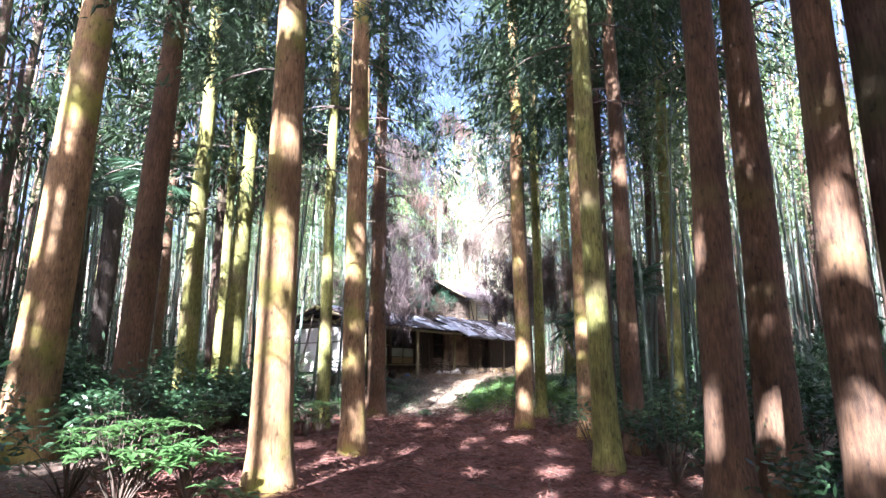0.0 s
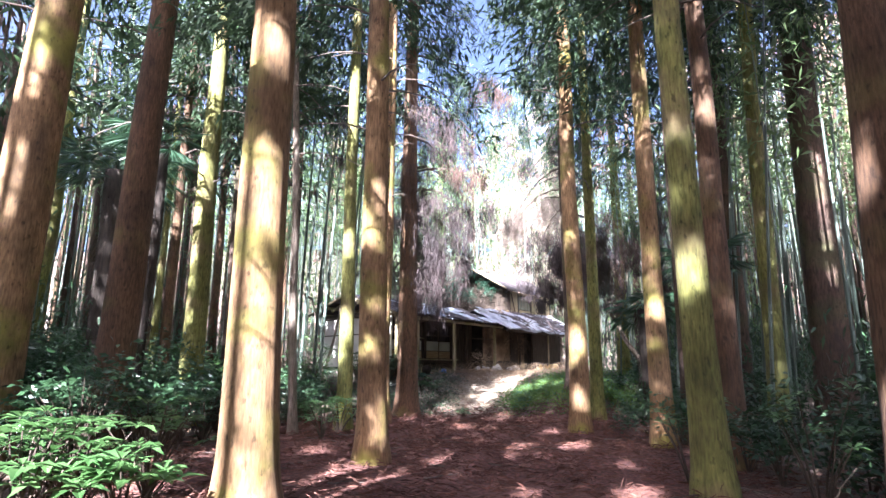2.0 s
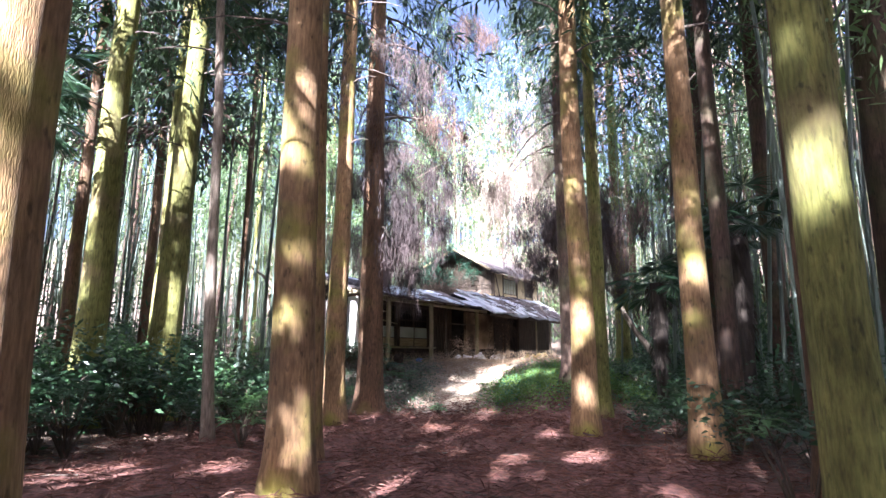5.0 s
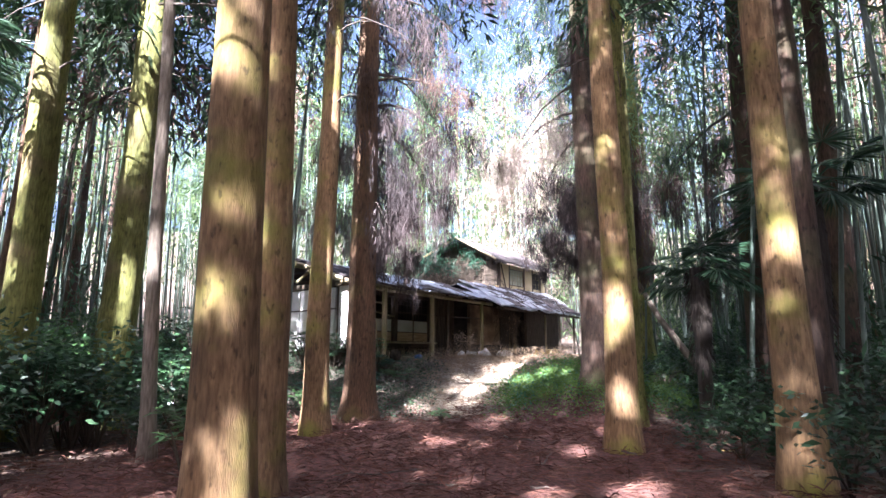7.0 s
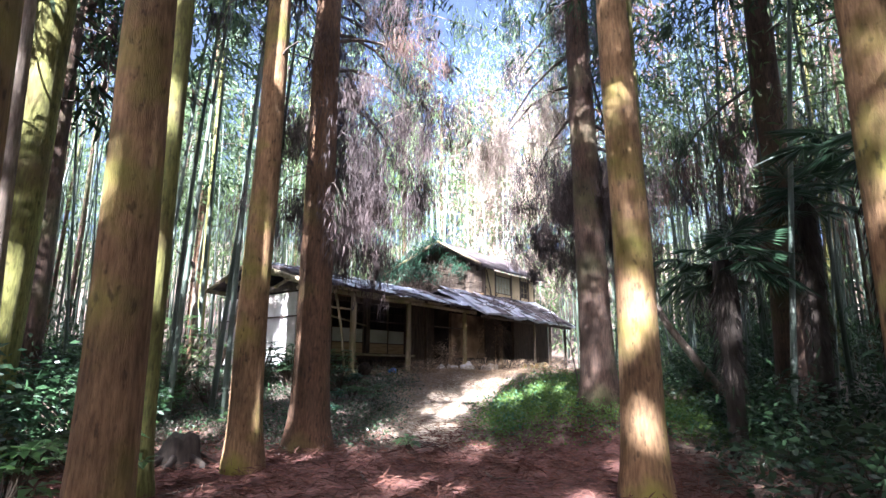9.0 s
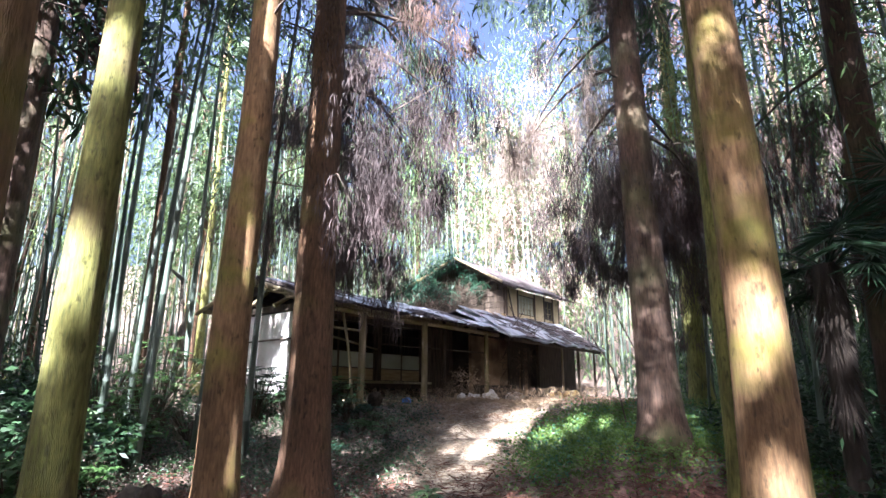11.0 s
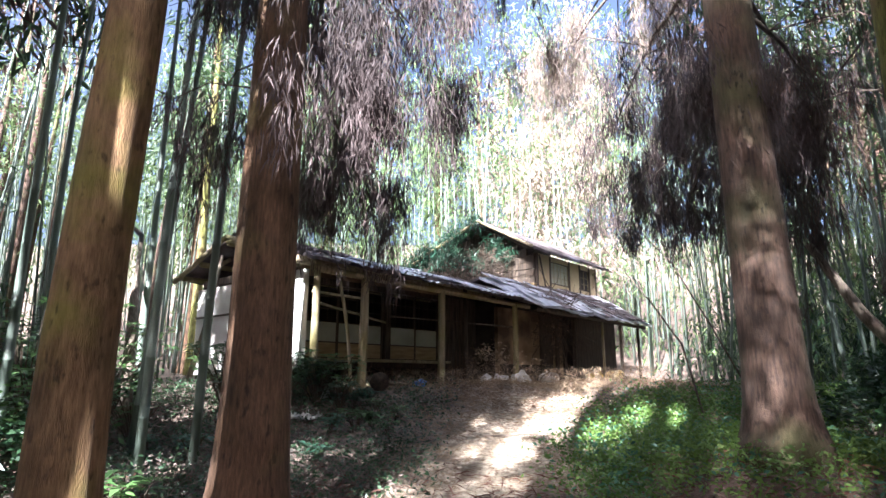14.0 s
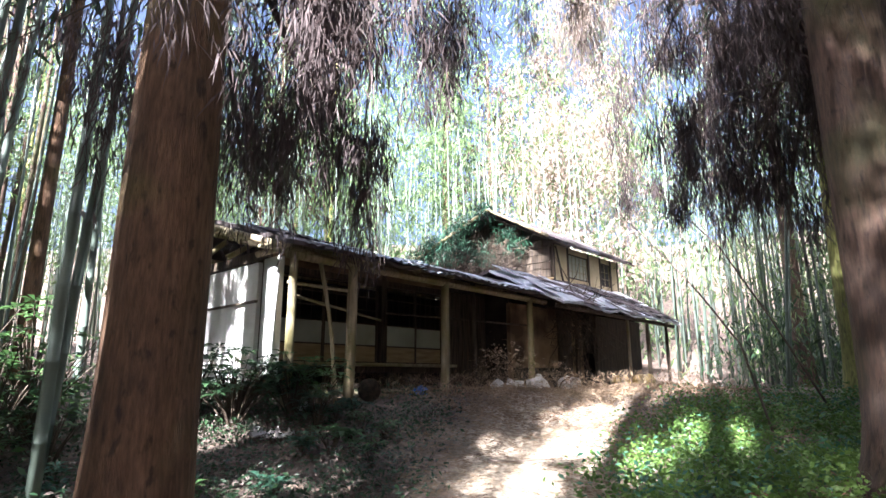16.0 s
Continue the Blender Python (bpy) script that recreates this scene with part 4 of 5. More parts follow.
log("prop_pole", (0.05, -2.62, GZ - 0.1), (0.0, -2.98, 3.36), 0.035, wood_grey, label="pale crooked prop pole", seed=41, bend=0.05)
log("cross_rail", (-0.03, -3.55, 2.98), (-0.03, -2.3, 2.96), 0.028, wood_grey, seed=50)
log("cross_rail", (-0.06, -3.5, 2.80), (-1.16, -0.66, 2.66), 0.026, wood_grey, seed=51)
log("cross_rail", (-1.16, -0.5, 2.82), (-0.06, 2.95, 2.72), 0.024, wood_dark, seed=52)
hbox("porch_floor", -1.25, -0.85, -3.4, 1.35, 1.74, 1.80, wood_grey, label="greyed raised veranda boards")
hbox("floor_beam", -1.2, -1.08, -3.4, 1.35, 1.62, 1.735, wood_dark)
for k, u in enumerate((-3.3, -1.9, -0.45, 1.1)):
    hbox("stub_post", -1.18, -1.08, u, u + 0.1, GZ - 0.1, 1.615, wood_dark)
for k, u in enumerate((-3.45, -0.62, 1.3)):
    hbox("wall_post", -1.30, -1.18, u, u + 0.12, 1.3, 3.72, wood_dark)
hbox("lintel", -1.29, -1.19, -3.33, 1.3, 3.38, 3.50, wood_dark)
hbox("transom_wall", -1.27, -1.21, -3.33, 1.3, 3.505, 3.75, plaster_earth)


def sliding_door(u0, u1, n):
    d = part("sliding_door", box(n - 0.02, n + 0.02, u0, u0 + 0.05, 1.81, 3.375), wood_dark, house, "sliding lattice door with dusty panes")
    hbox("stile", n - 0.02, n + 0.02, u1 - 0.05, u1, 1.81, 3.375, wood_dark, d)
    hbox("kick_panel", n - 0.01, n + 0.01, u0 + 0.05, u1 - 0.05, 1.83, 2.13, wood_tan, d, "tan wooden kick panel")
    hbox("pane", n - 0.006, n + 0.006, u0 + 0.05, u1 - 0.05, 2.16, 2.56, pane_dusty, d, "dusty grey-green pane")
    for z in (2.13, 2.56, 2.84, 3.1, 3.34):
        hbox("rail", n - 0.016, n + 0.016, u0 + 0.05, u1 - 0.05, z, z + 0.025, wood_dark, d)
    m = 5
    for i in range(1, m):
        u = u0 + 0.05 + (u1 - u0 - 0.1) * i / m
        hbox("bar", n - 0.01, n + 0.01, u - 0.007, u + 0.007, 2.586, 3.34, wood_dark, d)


for u0, u1, n in ((-3.3, -2.0, -1.22), (-2.0, -0.66, -1.26), (-0.48, 0.42, -1.22), (0.38, 1.28, -1.27)):
    sliding_door(u0, u1, n)
# inner walls in the near-black colour that stands in for room shade
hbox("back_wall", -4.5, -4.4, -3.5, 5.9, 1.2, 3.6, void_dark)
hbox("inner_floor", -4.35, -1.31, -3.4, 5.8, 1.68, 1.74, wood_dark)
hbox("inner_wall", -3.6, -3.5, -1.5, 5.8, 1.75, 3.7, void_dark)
# end wall of the wing: white panels with a dark gap and rail
hbox("plaster_panel", -0.66, -0.2, -3.62, -3.52, 1.55, 3.42, plaster_white, label="white plaster panel")
hbox("plaster_panel", -2.6, -0.86, -3.60, -3.52, 1.45, 3.40, plaster_white, label="streaked white wall panel")
hbox("plaster_panel", -4.5, -2.66, -3.60, -3.52, 1.45, 3.40, plaster_white, label="streaked white wall panel")
hbox("wall_rail", -4.5, -0.8, -3.66, -3.605, 2.72, 2.76, wood_dark)
hbox("gable_boards", -4.4, -0.6, -3.55, -3.50, 3.46, 3.62, wood_dark)
hbox("gap_boards", -0.86, -0.66, -3.5, -3.45, 1.4, 3.45, wood_dark)
for k in range(4):
    log("gable_strut", (-0.6 - k * 1.0, -3.8, 3.45 + 0.1 * k), (-0.5 - k * 1.0, -3.4, 3.62 + 0.22 * min(k, 2)), 0.05, wood_grey, seed=80 + k)

for k in range(11):
    n = 0.1 - 0.27 * k
    hbox("soffit_board", n - 0.25, n, -4.02, -3.3, 3.42 + 0.305 * (0.3 - n + 0.12) - 0.04, 3.42 + 0.305 * (0.3 - n + 0.12) - 0.015, wood_grey, label="brown soffit board under the gable" if k == 0 else "", jitter=0.02, seed=140 + k)
log("barge_pole", (0.3, -3.98, 3.46), (-2.62, -3.98, 4.36), 0.055, wood_grey, label="weathered barge pole", seed=142)
log("barge_pole", (-5.0, -3.98, 3.62), (-2.62, -3.98, 4.36), 0.055, wood_grey, seed=143)

# loose tin sheets and bark strips on the wing's roof


def ribbed_sheet(name, w, h, mat, seed):
    verts, faces = [], []
    nu, nv = 14, 3
    for j in range(nv + 1):
        for i in range(nu + 1):
            verts.append((h * (j / nv - 0.5), w * (i / nu - 0.5), 0.018 * math.sin(i * 1.57) + 0.02 * noise.noise(Vector((i * 0.4, j * 0.7, seed)))))
    for j in range(nv):
        for i in range(nu):
            k = j * (nu + 1) + i
            faces.append((k, k + 1, k + nu + 2, k + nu + 1))
    return mesh_from(name, verts, faces, mat)


SHEETS = [ribbed_sheet("tin_sheet", 0.75, 1.1, roof_tin if k % 2 else roof_litter, k) for k in range(4)]
rnd = random.Random(78)
pitch = math.degrees(math.atan2(0.9, 2.95))
for r in range(3):
    for c in range(11):
        k = (r + 0.45) / 3
        n, u = 0.33 - 2.9 * k, -3.5 + 7.0 * (c + 0.5) / 11 + rnd.uniform(-0.05, 0.05)
        z = 3.53 + 0.9 * k - 0.016 * (u + 3.85) + 0.05 + 0.10 * noise.noise(Vector((u * 1.3 + 2, n * 1.3, 2)))
        ob = part("tin_sheet", SHEETS[rnd.randrange(4)], None, WING_ROOF)
        ob.matrix_basis = pose(n, u, z, rnd.gauss(0, 1.5), pitch + rnd.gauss(0, 1.5), rnd.gauss(0, 2))

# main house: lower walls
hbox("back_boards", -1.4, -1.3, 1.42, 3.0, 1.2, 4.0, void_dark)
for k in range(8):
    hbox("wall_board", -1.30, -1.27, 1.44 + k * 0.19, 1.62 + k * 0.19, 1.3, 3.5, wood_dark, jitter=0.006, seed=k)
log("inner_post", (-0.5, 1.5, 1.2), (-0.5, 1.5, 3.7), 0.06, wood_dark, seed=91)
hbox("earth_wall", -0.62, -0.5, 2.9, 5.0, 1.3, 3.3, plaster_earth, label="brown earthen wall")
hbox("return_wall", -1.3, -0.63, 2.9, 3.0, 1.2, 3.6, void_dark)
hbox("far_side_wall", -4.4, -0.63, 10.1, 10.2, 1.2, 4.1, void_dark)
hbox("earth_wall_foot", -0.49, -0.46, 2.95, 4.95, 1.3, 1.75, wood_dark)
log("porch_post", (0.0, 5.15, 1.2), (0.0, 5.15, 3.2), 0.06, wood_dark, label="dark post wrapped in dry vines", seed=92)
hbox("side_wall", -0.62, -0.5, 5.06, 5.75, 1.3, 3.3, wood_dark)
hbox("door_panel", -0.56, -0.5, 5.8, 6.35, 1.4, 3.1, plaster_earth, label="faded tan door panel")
# a sheet behind the openings, dark with the room's shade in its colour
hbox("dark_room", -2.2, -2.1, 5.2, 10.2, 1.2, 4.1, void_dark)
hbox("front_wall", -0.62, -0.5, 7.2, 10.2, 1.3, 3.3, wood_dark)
for k, (u, r, m) in enumerate(((6.9, 0.045, wood_grey), (8.2, 0.06, bark_grey), (9.6, 0.05, wood_dark))):
    log("porch_post", (0.62, u, 1.2), (0.62, u, 3.12), r, m, seed=95 + k)
slab("lower_roof", [(1.0, 2.9, 3.20), (1.0, 9.9, 3.16), (-1.2, 10.4, 4.42), (-1.2, 3.0, 4.25)], 0.06, roof_tin, "silvery battered tin roof", 40, 16, 0.12, 8)
LOWER_ROOF = house.children[-1]


def plank_mesh(name, w, h, thick, mat, seed):
    bm = box(-h / 2, h / 2, -w / 2, w / 2, 0, thick, 0.006, 0.012, seed)
    me = bpy.data.meshes.new(name)
    bm.to_mesh(me)
    bm.free()
    me.materials.append(mat)
    return me


SHINGLES = [plank_mesh("shingle", 0.30 + 0.05 * k, 0.42, 0.02, roof_tin if k % 3 else roof_litter, 60 + k) for k in range(5)]
rnd = random.Random(77)
slope = math.degrees(math.atan2(4.3 - 3.18, 2.2))
for r in range(6):
    for c in range(21):
        if rnd.random() < 0.14:
            continue
        k = (r + 0.5) / 6
        n, u = 1.0 - 2.2 * k, 3.1 + 6.7 * (c + 0.5) / 21 + rnd.uniform(-0.06, 0.06)
        z = 3.19 + 1.12 * k + 0.04 + 0.08 * noise.noise(Vector((u * 1.3 + 8, n * 1.3, 8)))
        # far half takes only dark shingles, for the shade of the eave's underside
        ob = part("shingle", SHINGLES[rnd.randrange(5) if c < 11 else 3 * rnd.randrange(2)], None, LOWER_ROOF)
        ob.matrix_basis = pose(n, u, z, rnd.gauss(0, 3), slope + rnd.gauss(0, 3), rnd.gauss(0, 5))
log("eave_beam", (0.75, 3.0, 3.14), (0.75, 9.9, 3.08), 0.055, wood_dark, seed=99)
for k in range(9):
    u = 3.2 + k * 0.82
    log("rafter", (0.95, u, 3.12), (-1.1, u, 4.18), 0.03, wood_dark, seed=110 + k)

# upper storey
UZ0, UZ1 = 4.15, 5.45
for u0, u1, z0, z1 in ((6.15, 6.95, UZ0, UZ1), (8.2, 9.0, UZ0, UZ1), (9.75, 10.3, UZ0, UZ1), (6.95, 8.2, UZ0, 4.5), (9.0, 9.75, UZ0, 4.5), (6.95, 8.2, 5.28, UZ1), (9.0, 9.75, 5.28, UZ1)):
    hbox("plaster_panel", -1.30, -1.2, u0 + 0.002, u1 - 0.002, z0, z1, plaster_cream, label="cream plaster panel", bevel=0.004)
for u in (6.10, 6.9, 8.2, 8.98, 9.72, 10.25):
    hbox("timber_post", -1.31, -1.17, u, u + 0.08, UZ0, UZ1, wood_dark)
log("brace", (-1.18, 6.62, 4.3), (-1.18, 6.25, 5.4), 0.03, wood_dark, seed=121)


def window(u0, u1, bars):
    w = part("window", box(-1.25, -1.2, u0, u1, 4.5, 4.54), wood_dark, house, "dark lattice window with dusty panes")
    hbox("frame", -1.25, -1.2, u0, u1, 5.24, 5.28, wood_dark, w)
    for i in range(bars + 1):
        u = u0 + (u1 - u0 - 0.025) * i / bars
        hbox("bar", -1.24, -1.21, u, u + 0.022, 4.54, 5.24, wood_grey, w)
    for z in (4.74, 4.98):
        hbox("bar", -1.235, -1.215, u0, u1, z, z + 0.018, wood_grey, w)
    # the narrow window's pane takes the unlit-room colour
    hbox("pane", -1.232, -1.228, u0, u1, 4.54, 5.24, pane_dusty if bars > 3 else void_dark, w)


window(6.99, 8.18, 5)
window(9.07, 9.70, 2)
hbox("upper_back", -6.0, -5.9, 6.1, 10.3, 3.5, 5.4, wood_dark)
hbox("upper_side", -5.9, -1.32, 10.2, 10.3, 3.5, 5.5, wood_dark)
for k in range(10):
    z = 4.2 + k * 0.235
    half = 2.35 if z < 5.3 else 2.35 * max(0, 1 - (z - 5.2) / 1.5)
    if half > 0.2:
        hbox("gable_board", -3.6 - half, -3.6 + half, 6.04 - 0.01 * (k % 2), 6.09, z, z + 0.225, wood_dark, jitter=0.008, seed=k)
log("barge_board", (-0.9, 5.40, 5.51), (-3.1, 5.40, 6.73), 0.05, wood_grey, label="weathered barge board", seed=151)
log("barge_board", (-6.8, 5.40, 5.40), (-3.1, 5.40, 6.73), 0.06, wood_grey, seed=152)
hbox("gable_beam", -5.9, -1.15, 5.93, 6.03, 4.28, 4.40, wood_tan, label="yellowed gable beam")
slab("upper_roof", [(-0.92, 5.45, 5.51), (-0.92, 11.0, 5.51), (-3.1, 11.0, 6.7), (-3.1, 5.45, 6.75)], 0.09, roof_litter, "rusting litter-strewn upper roof", 24, 10, 0.06, 12)
slab("upper_roof", [(-6.8, 11.4, 5.4), (-6.8, 5.45, 5.4), (-3.1, 5.45, 6.75), (-3.1, 11.0, 6.7)], 0.09, roof_litter, "", 16, 8, 0.06, 14)
for k in range(8):
    u = 5.6 + k * 0.8
    log("rafter", (-0.95, u, 5.44), (-3.2, u, 6.56), 0.035, wood_dark, seed=130 + k)
slab("hip_roof", [(-6.5, 3.9, 3.6), (-1.2, 3.0, 4.2), (-1.2, 5.95, 4.28), (-6.5, 5.95, 4.3)], 0.06, roof_litter, "", 10, 10, 0.05, 16)

# ---- vines over the gable ----


def leaf_heap(name, label, category, centres, count, spread, length, mat, seed, way_bias=(0, 0, -0.4), aspect=0.28, stems=0, at=(0, 0, 0), rz=0, kind=""):
    rng = np.random.default_rng(seed)
    c = np.array(centres, dtype=float)
    pick = rng.integers(0, len(c), count)
    pos = c[pick] + rng.normal(size=(count, 3)) * np.array(spread)
    way = rng.normal(size=(count, 3)) + np.array(way_bias)
    ln = rng.uniform(length[0], length[1], count)
    ob = thing(name, at, rz, label, category, kind=kind)
    part("leaves", quads_mesh("leaves", blades(pos, way, ln, ln * aspect, rng, 0.45), mat), None, ob, kind="stuff")
    if stems:
        verts, faces = [], []
        for i in range(stems):
            p0 = c[rng.integers(0, len(c))] + rng.normal(size=3) * np.array(spread)
            p1 = p0 + rng.normal(size=3) * np.array(spread) * 2.2
            mid = (p0 + p1) / 2 + rng.normal(size=3) * 0.15
            v, f = tube_data([Vector(p0), Vector(mid), Vector(p1)], [0.012, 0.009, 0.004], 4)
            o = len(verts)
            verts += v
            faces += [tuple(q + o for q in g) for g in f]
        part("twig_tangle", mesh_from("twig_tangle", verts, faces, wood_dark), None, ob, kind="stuff")
    return ob


def house_point(n, u, z):
    p = HOUSE_AT + HN * n + HU * u
    return (p.x, p.y, z)


VINE = [house_point(-6.6 + 3.3 * k / 9, 5.35 + 0.1 * (k % 3), 5.5 + 1.25 * k / 9 + 0.08 * (k % 2)) for k in range(10)]
VINE += [house_point(-5.9 + 2.6 * k / 8, 5.5, 5.1 + 0.75 * math.sin(math.pi * (k + 1) / 10) * (0.5 + 0.5 * (k % 2))) for k in range(9)]
VINE += [house_point(-6.3, 5.2, 5.0), house_point(-5.4, 5.1, 4.8), house_point(-2.5, 5.5, 5.9), house_point(-2.2, 5.6, 5.5)]
leaf_heap("vine", "bluish green vine heaped over the gable and roof", "vine", VINE, 3600, (0.2, 0.12, 0.16), (0.12, 0.32), leaf_vine, 3, (0, 0, -1.1), 0.17, stems=120)
leaf_heap("withered_vine", "grey brown tangle of dead vines on the gable foot", "vine",
          [house_point(-6.2 + 0.55 * k, 5.3, 4.75 + 0.12 * (k % 3)) for k in range(8)], 500, (0.25, 0.16, 0.2), (0.08, 0.2), leaf_fallen, 5, (0, 0, -0.6), 0.15, stems=300)
leaf_heap("dry_vine", "tangle of bare dry vines on the porch post", "vine",
          [house_point(0.1, 4.9, 2.9), house_point(0.1, 5.1, 2.3), house_point(0.2, 4.5, 3.2)], 60, (0.2, 0.3, 0.35), (0.05, 0.12), leaf_dry, 4, stems=160)

# ---- things before the house ----


def lathe(profile, sides, mat, name):
    pts = [(0, 0, z) for z, r in profile]
    return tube(name, pts, [r for z, r in profile], mat, sides)


def lying_tub(name, at, turn, r, length, mat, label, inner):
    tub = thing(name, at, turn, label, "bucket")
    prof = [(0, r * 0.9), (length * 0.1, r * 0.92), (length * 0.12, r * 0.95), (length * 0.9, r), (length * 0.91, r * 1.06), (length, r * 1.06), (length, r * 0.95), (length * 0.2, r * 0.86)]
    b = part("body", lathe(prof, 20, mat, "body"), None, tub)
    b.matrix_basis = pose(0, 0, r, 90, 0, 0)
    b2 = part("rim", lathe([(length * 0.98, r * 1.08), (length * 1.02, r * 1.08), (length * 1.02, r * 0.96), (length * 0.98, r * 0.96)], 20, inner, "rim"), None, tub)
    b2.matrix_basis = pose(0, 0, r, 90, 0, 0)
    return tub


lying_tub("bucket", (-11.15, 29.5, ground_z(-11.15, 29.5)), 55, 0.18, 0.46, plastic_yellow, "yellowed plastic bucket lying on its side", plastic_yellow)
lying_tub("pot", (-13.5, 21.6, ground_z(-13.5, 21.6)), 40, 0.17, 0.4, plastic_yellow, "cracked yellowish tub tipped over among weeds", wood_dark)


def rock(x, y, size, mat, label, seed, name="stone", category="stone"):
    bm = bmesh.new()
    bmesh.ops.create_icosphere(bm, subdivisions=2, radius=1)
    for v in bm.verts:
        k = 1 + 0.7 * noise.noise(v.co * 1.8 + Vector((seed * 5.1, 0, 0)))
        v.co = Vector((v.co.x * size[0] * k, v.co.y * size[1] * k, max(v.co.z, -0.5) * size[2] * k))
    me = bpy.data.meshes.new(name)
    bm.to_mesh(me)
    bm.free()
    me.materials.append(mat)
    ob = tagged(new(name, me), label, category)
    ob.matrix_basis = pose(x, y, ground_z(x, y) + size[2] * 0.4, 0, 0, seed * 40)


for k, (n, u, sx, sz) in enumerate(((0.5, 1.6, 0.22, 0.16), (0.6, 2.3, 0.28, 0.22), (0.4, 2.7, 0.2, 0.15), (0.5, 3.6, 0.3, 0.16), (0.3, 4.3, 0.25, 0.18), (0.6, 0.9, 0.16, 0.12), (0.5, 6.2, 0.2, 0.2), (0.5, 6.7, 0.2, 0.2))):
    p = house_point(n, u, 0)
    rock(p[0], p[1], (sx * 0.9, sx * 0.7, sz * 1.1), stone_pale if k < 6 else plastic_yellow, "pale rubble stone before the porch" if k < 6 else "tan crumbling block by the door", k + 1)
p = house_point(-0.25, -0.45, 0)
rock(p[0], p[1], (0.2, 0.16, 0.12), paint_blue, "crumpled blue plastic sheet on the ground", 21, "plastic_sheet", "plastic sheet")

# ---- undergrowth ----


def bush(x, y, height, width, count, leaf, mat, seed, label, aspect=0.36):
    rng = np.random.default_rng(seed)
    z = ground_z(x, y)
    ob = thing("bush", (x, y, z), 0, label, "bush", "undergrowth")
    verts, faces, pos, way = [], [], [], []
    for i in range(max(6, count // 45)):
        an, r = rng.uniform(0, 6.283), width * rng.random() ** 0.5
        tip = Vector((math.cos(an) * r, math.sin(an) * r, height * rng.uniform(0.45, 1.0)))
        mid = Vector((tip.x * 0.3, tip.y * 0.3, tip.z * 0.6))
        v, f = tube_data([Vector((0, 0, -0.05)), mid, tip], [0.014, 0.009, 0.004], 4)
        o = len(verts)
        verts += v
        faces += [tuple(q + o for q in g) for g in f]
        m = 45
        pos.append(np.array(tip) + rng.normal(size=(m, 3)) * np.array([width * 0.22, width * 0.22, height * 0.13]))
        way.append(rng.normal(size=(m, 3)) * np.array([1, 1, 0.35]) + np.array([0, 0, 0.1]))
    pos, way = np.concatenate(pos), np.concatenate(way)
    ln = rng.uniform(leaf * 0.6, leaf * 1.3, len(pos))
    part("twig_tangle", mesh_from("twig_tangle", verts, faces, wood_dark), None, ob, kind="stuff")
    part("leaves", quads_mesh("leaves", blades(pos, way, ln, ln * aspect, rng, 0.5), mat), None, ob, kind="stuff")


rnd = random.Random(17)
DARK_BUSH, LIGHT_BUSH = "evergreen bush with glossy dark leaves", "low shrub with pale green broad leaves"
for k in range(46):
    s, l = rnd.uniform(15.5, 25.5), -rnd.uniform(5.2, 11.5)
    p = AHEAD * s + ASIDE * l
    q = p - HOUSE_AT
    if -4.8 < q.dot(HU) < 12 and -8.5 < q.dot(HN) < 2.0:
        continue
    bush(p.x, p.y, rnd.uniform(0.5, 1.5), rnd.uniform(0.5, 0.9), rnd.randint(350, 600), 0.13, leaf_light if k % 3 == 0 else leaf_dark, 700 + k, LIGHT_BUSH if k % 3 == 0 else DARK_BUSH)
for k in range(80):
    s, l = rnd.uniform(3.0, 19), -rnd.uniform(4.9, 13)
    p = AHEAD * s + ASIDE * l
    if s < 11 and abs(l + 0.714 * s) < 0.9:
        continue
    bush(p.x, p.y, rnd.uniform(0.8, 1.9), rnd.uniform(0.6, 1.0), rnd.randint(450, 800), 0.15, leaf_dark, 200 + k, DARK_BUSH)
for k in range(84):
    s, l = rnd.uniform(5, 24), 3.5 + 6.5 * rnd.random() ** 1.5
    p = AHEAD * s + ASIDE * l
    if s > 17.5:
        p = AHEAD * s + ASIDE * (l + 1.5)
    bush(p.x, p.y, rnd.uniform(0.45, 0.95) + 0.22 * (l - 3.5), rnd.uniform(0.5, 0.9), rnd.randint(250, 500), 0.12, leaf_dark, 300 + k, DARK_BUSH)


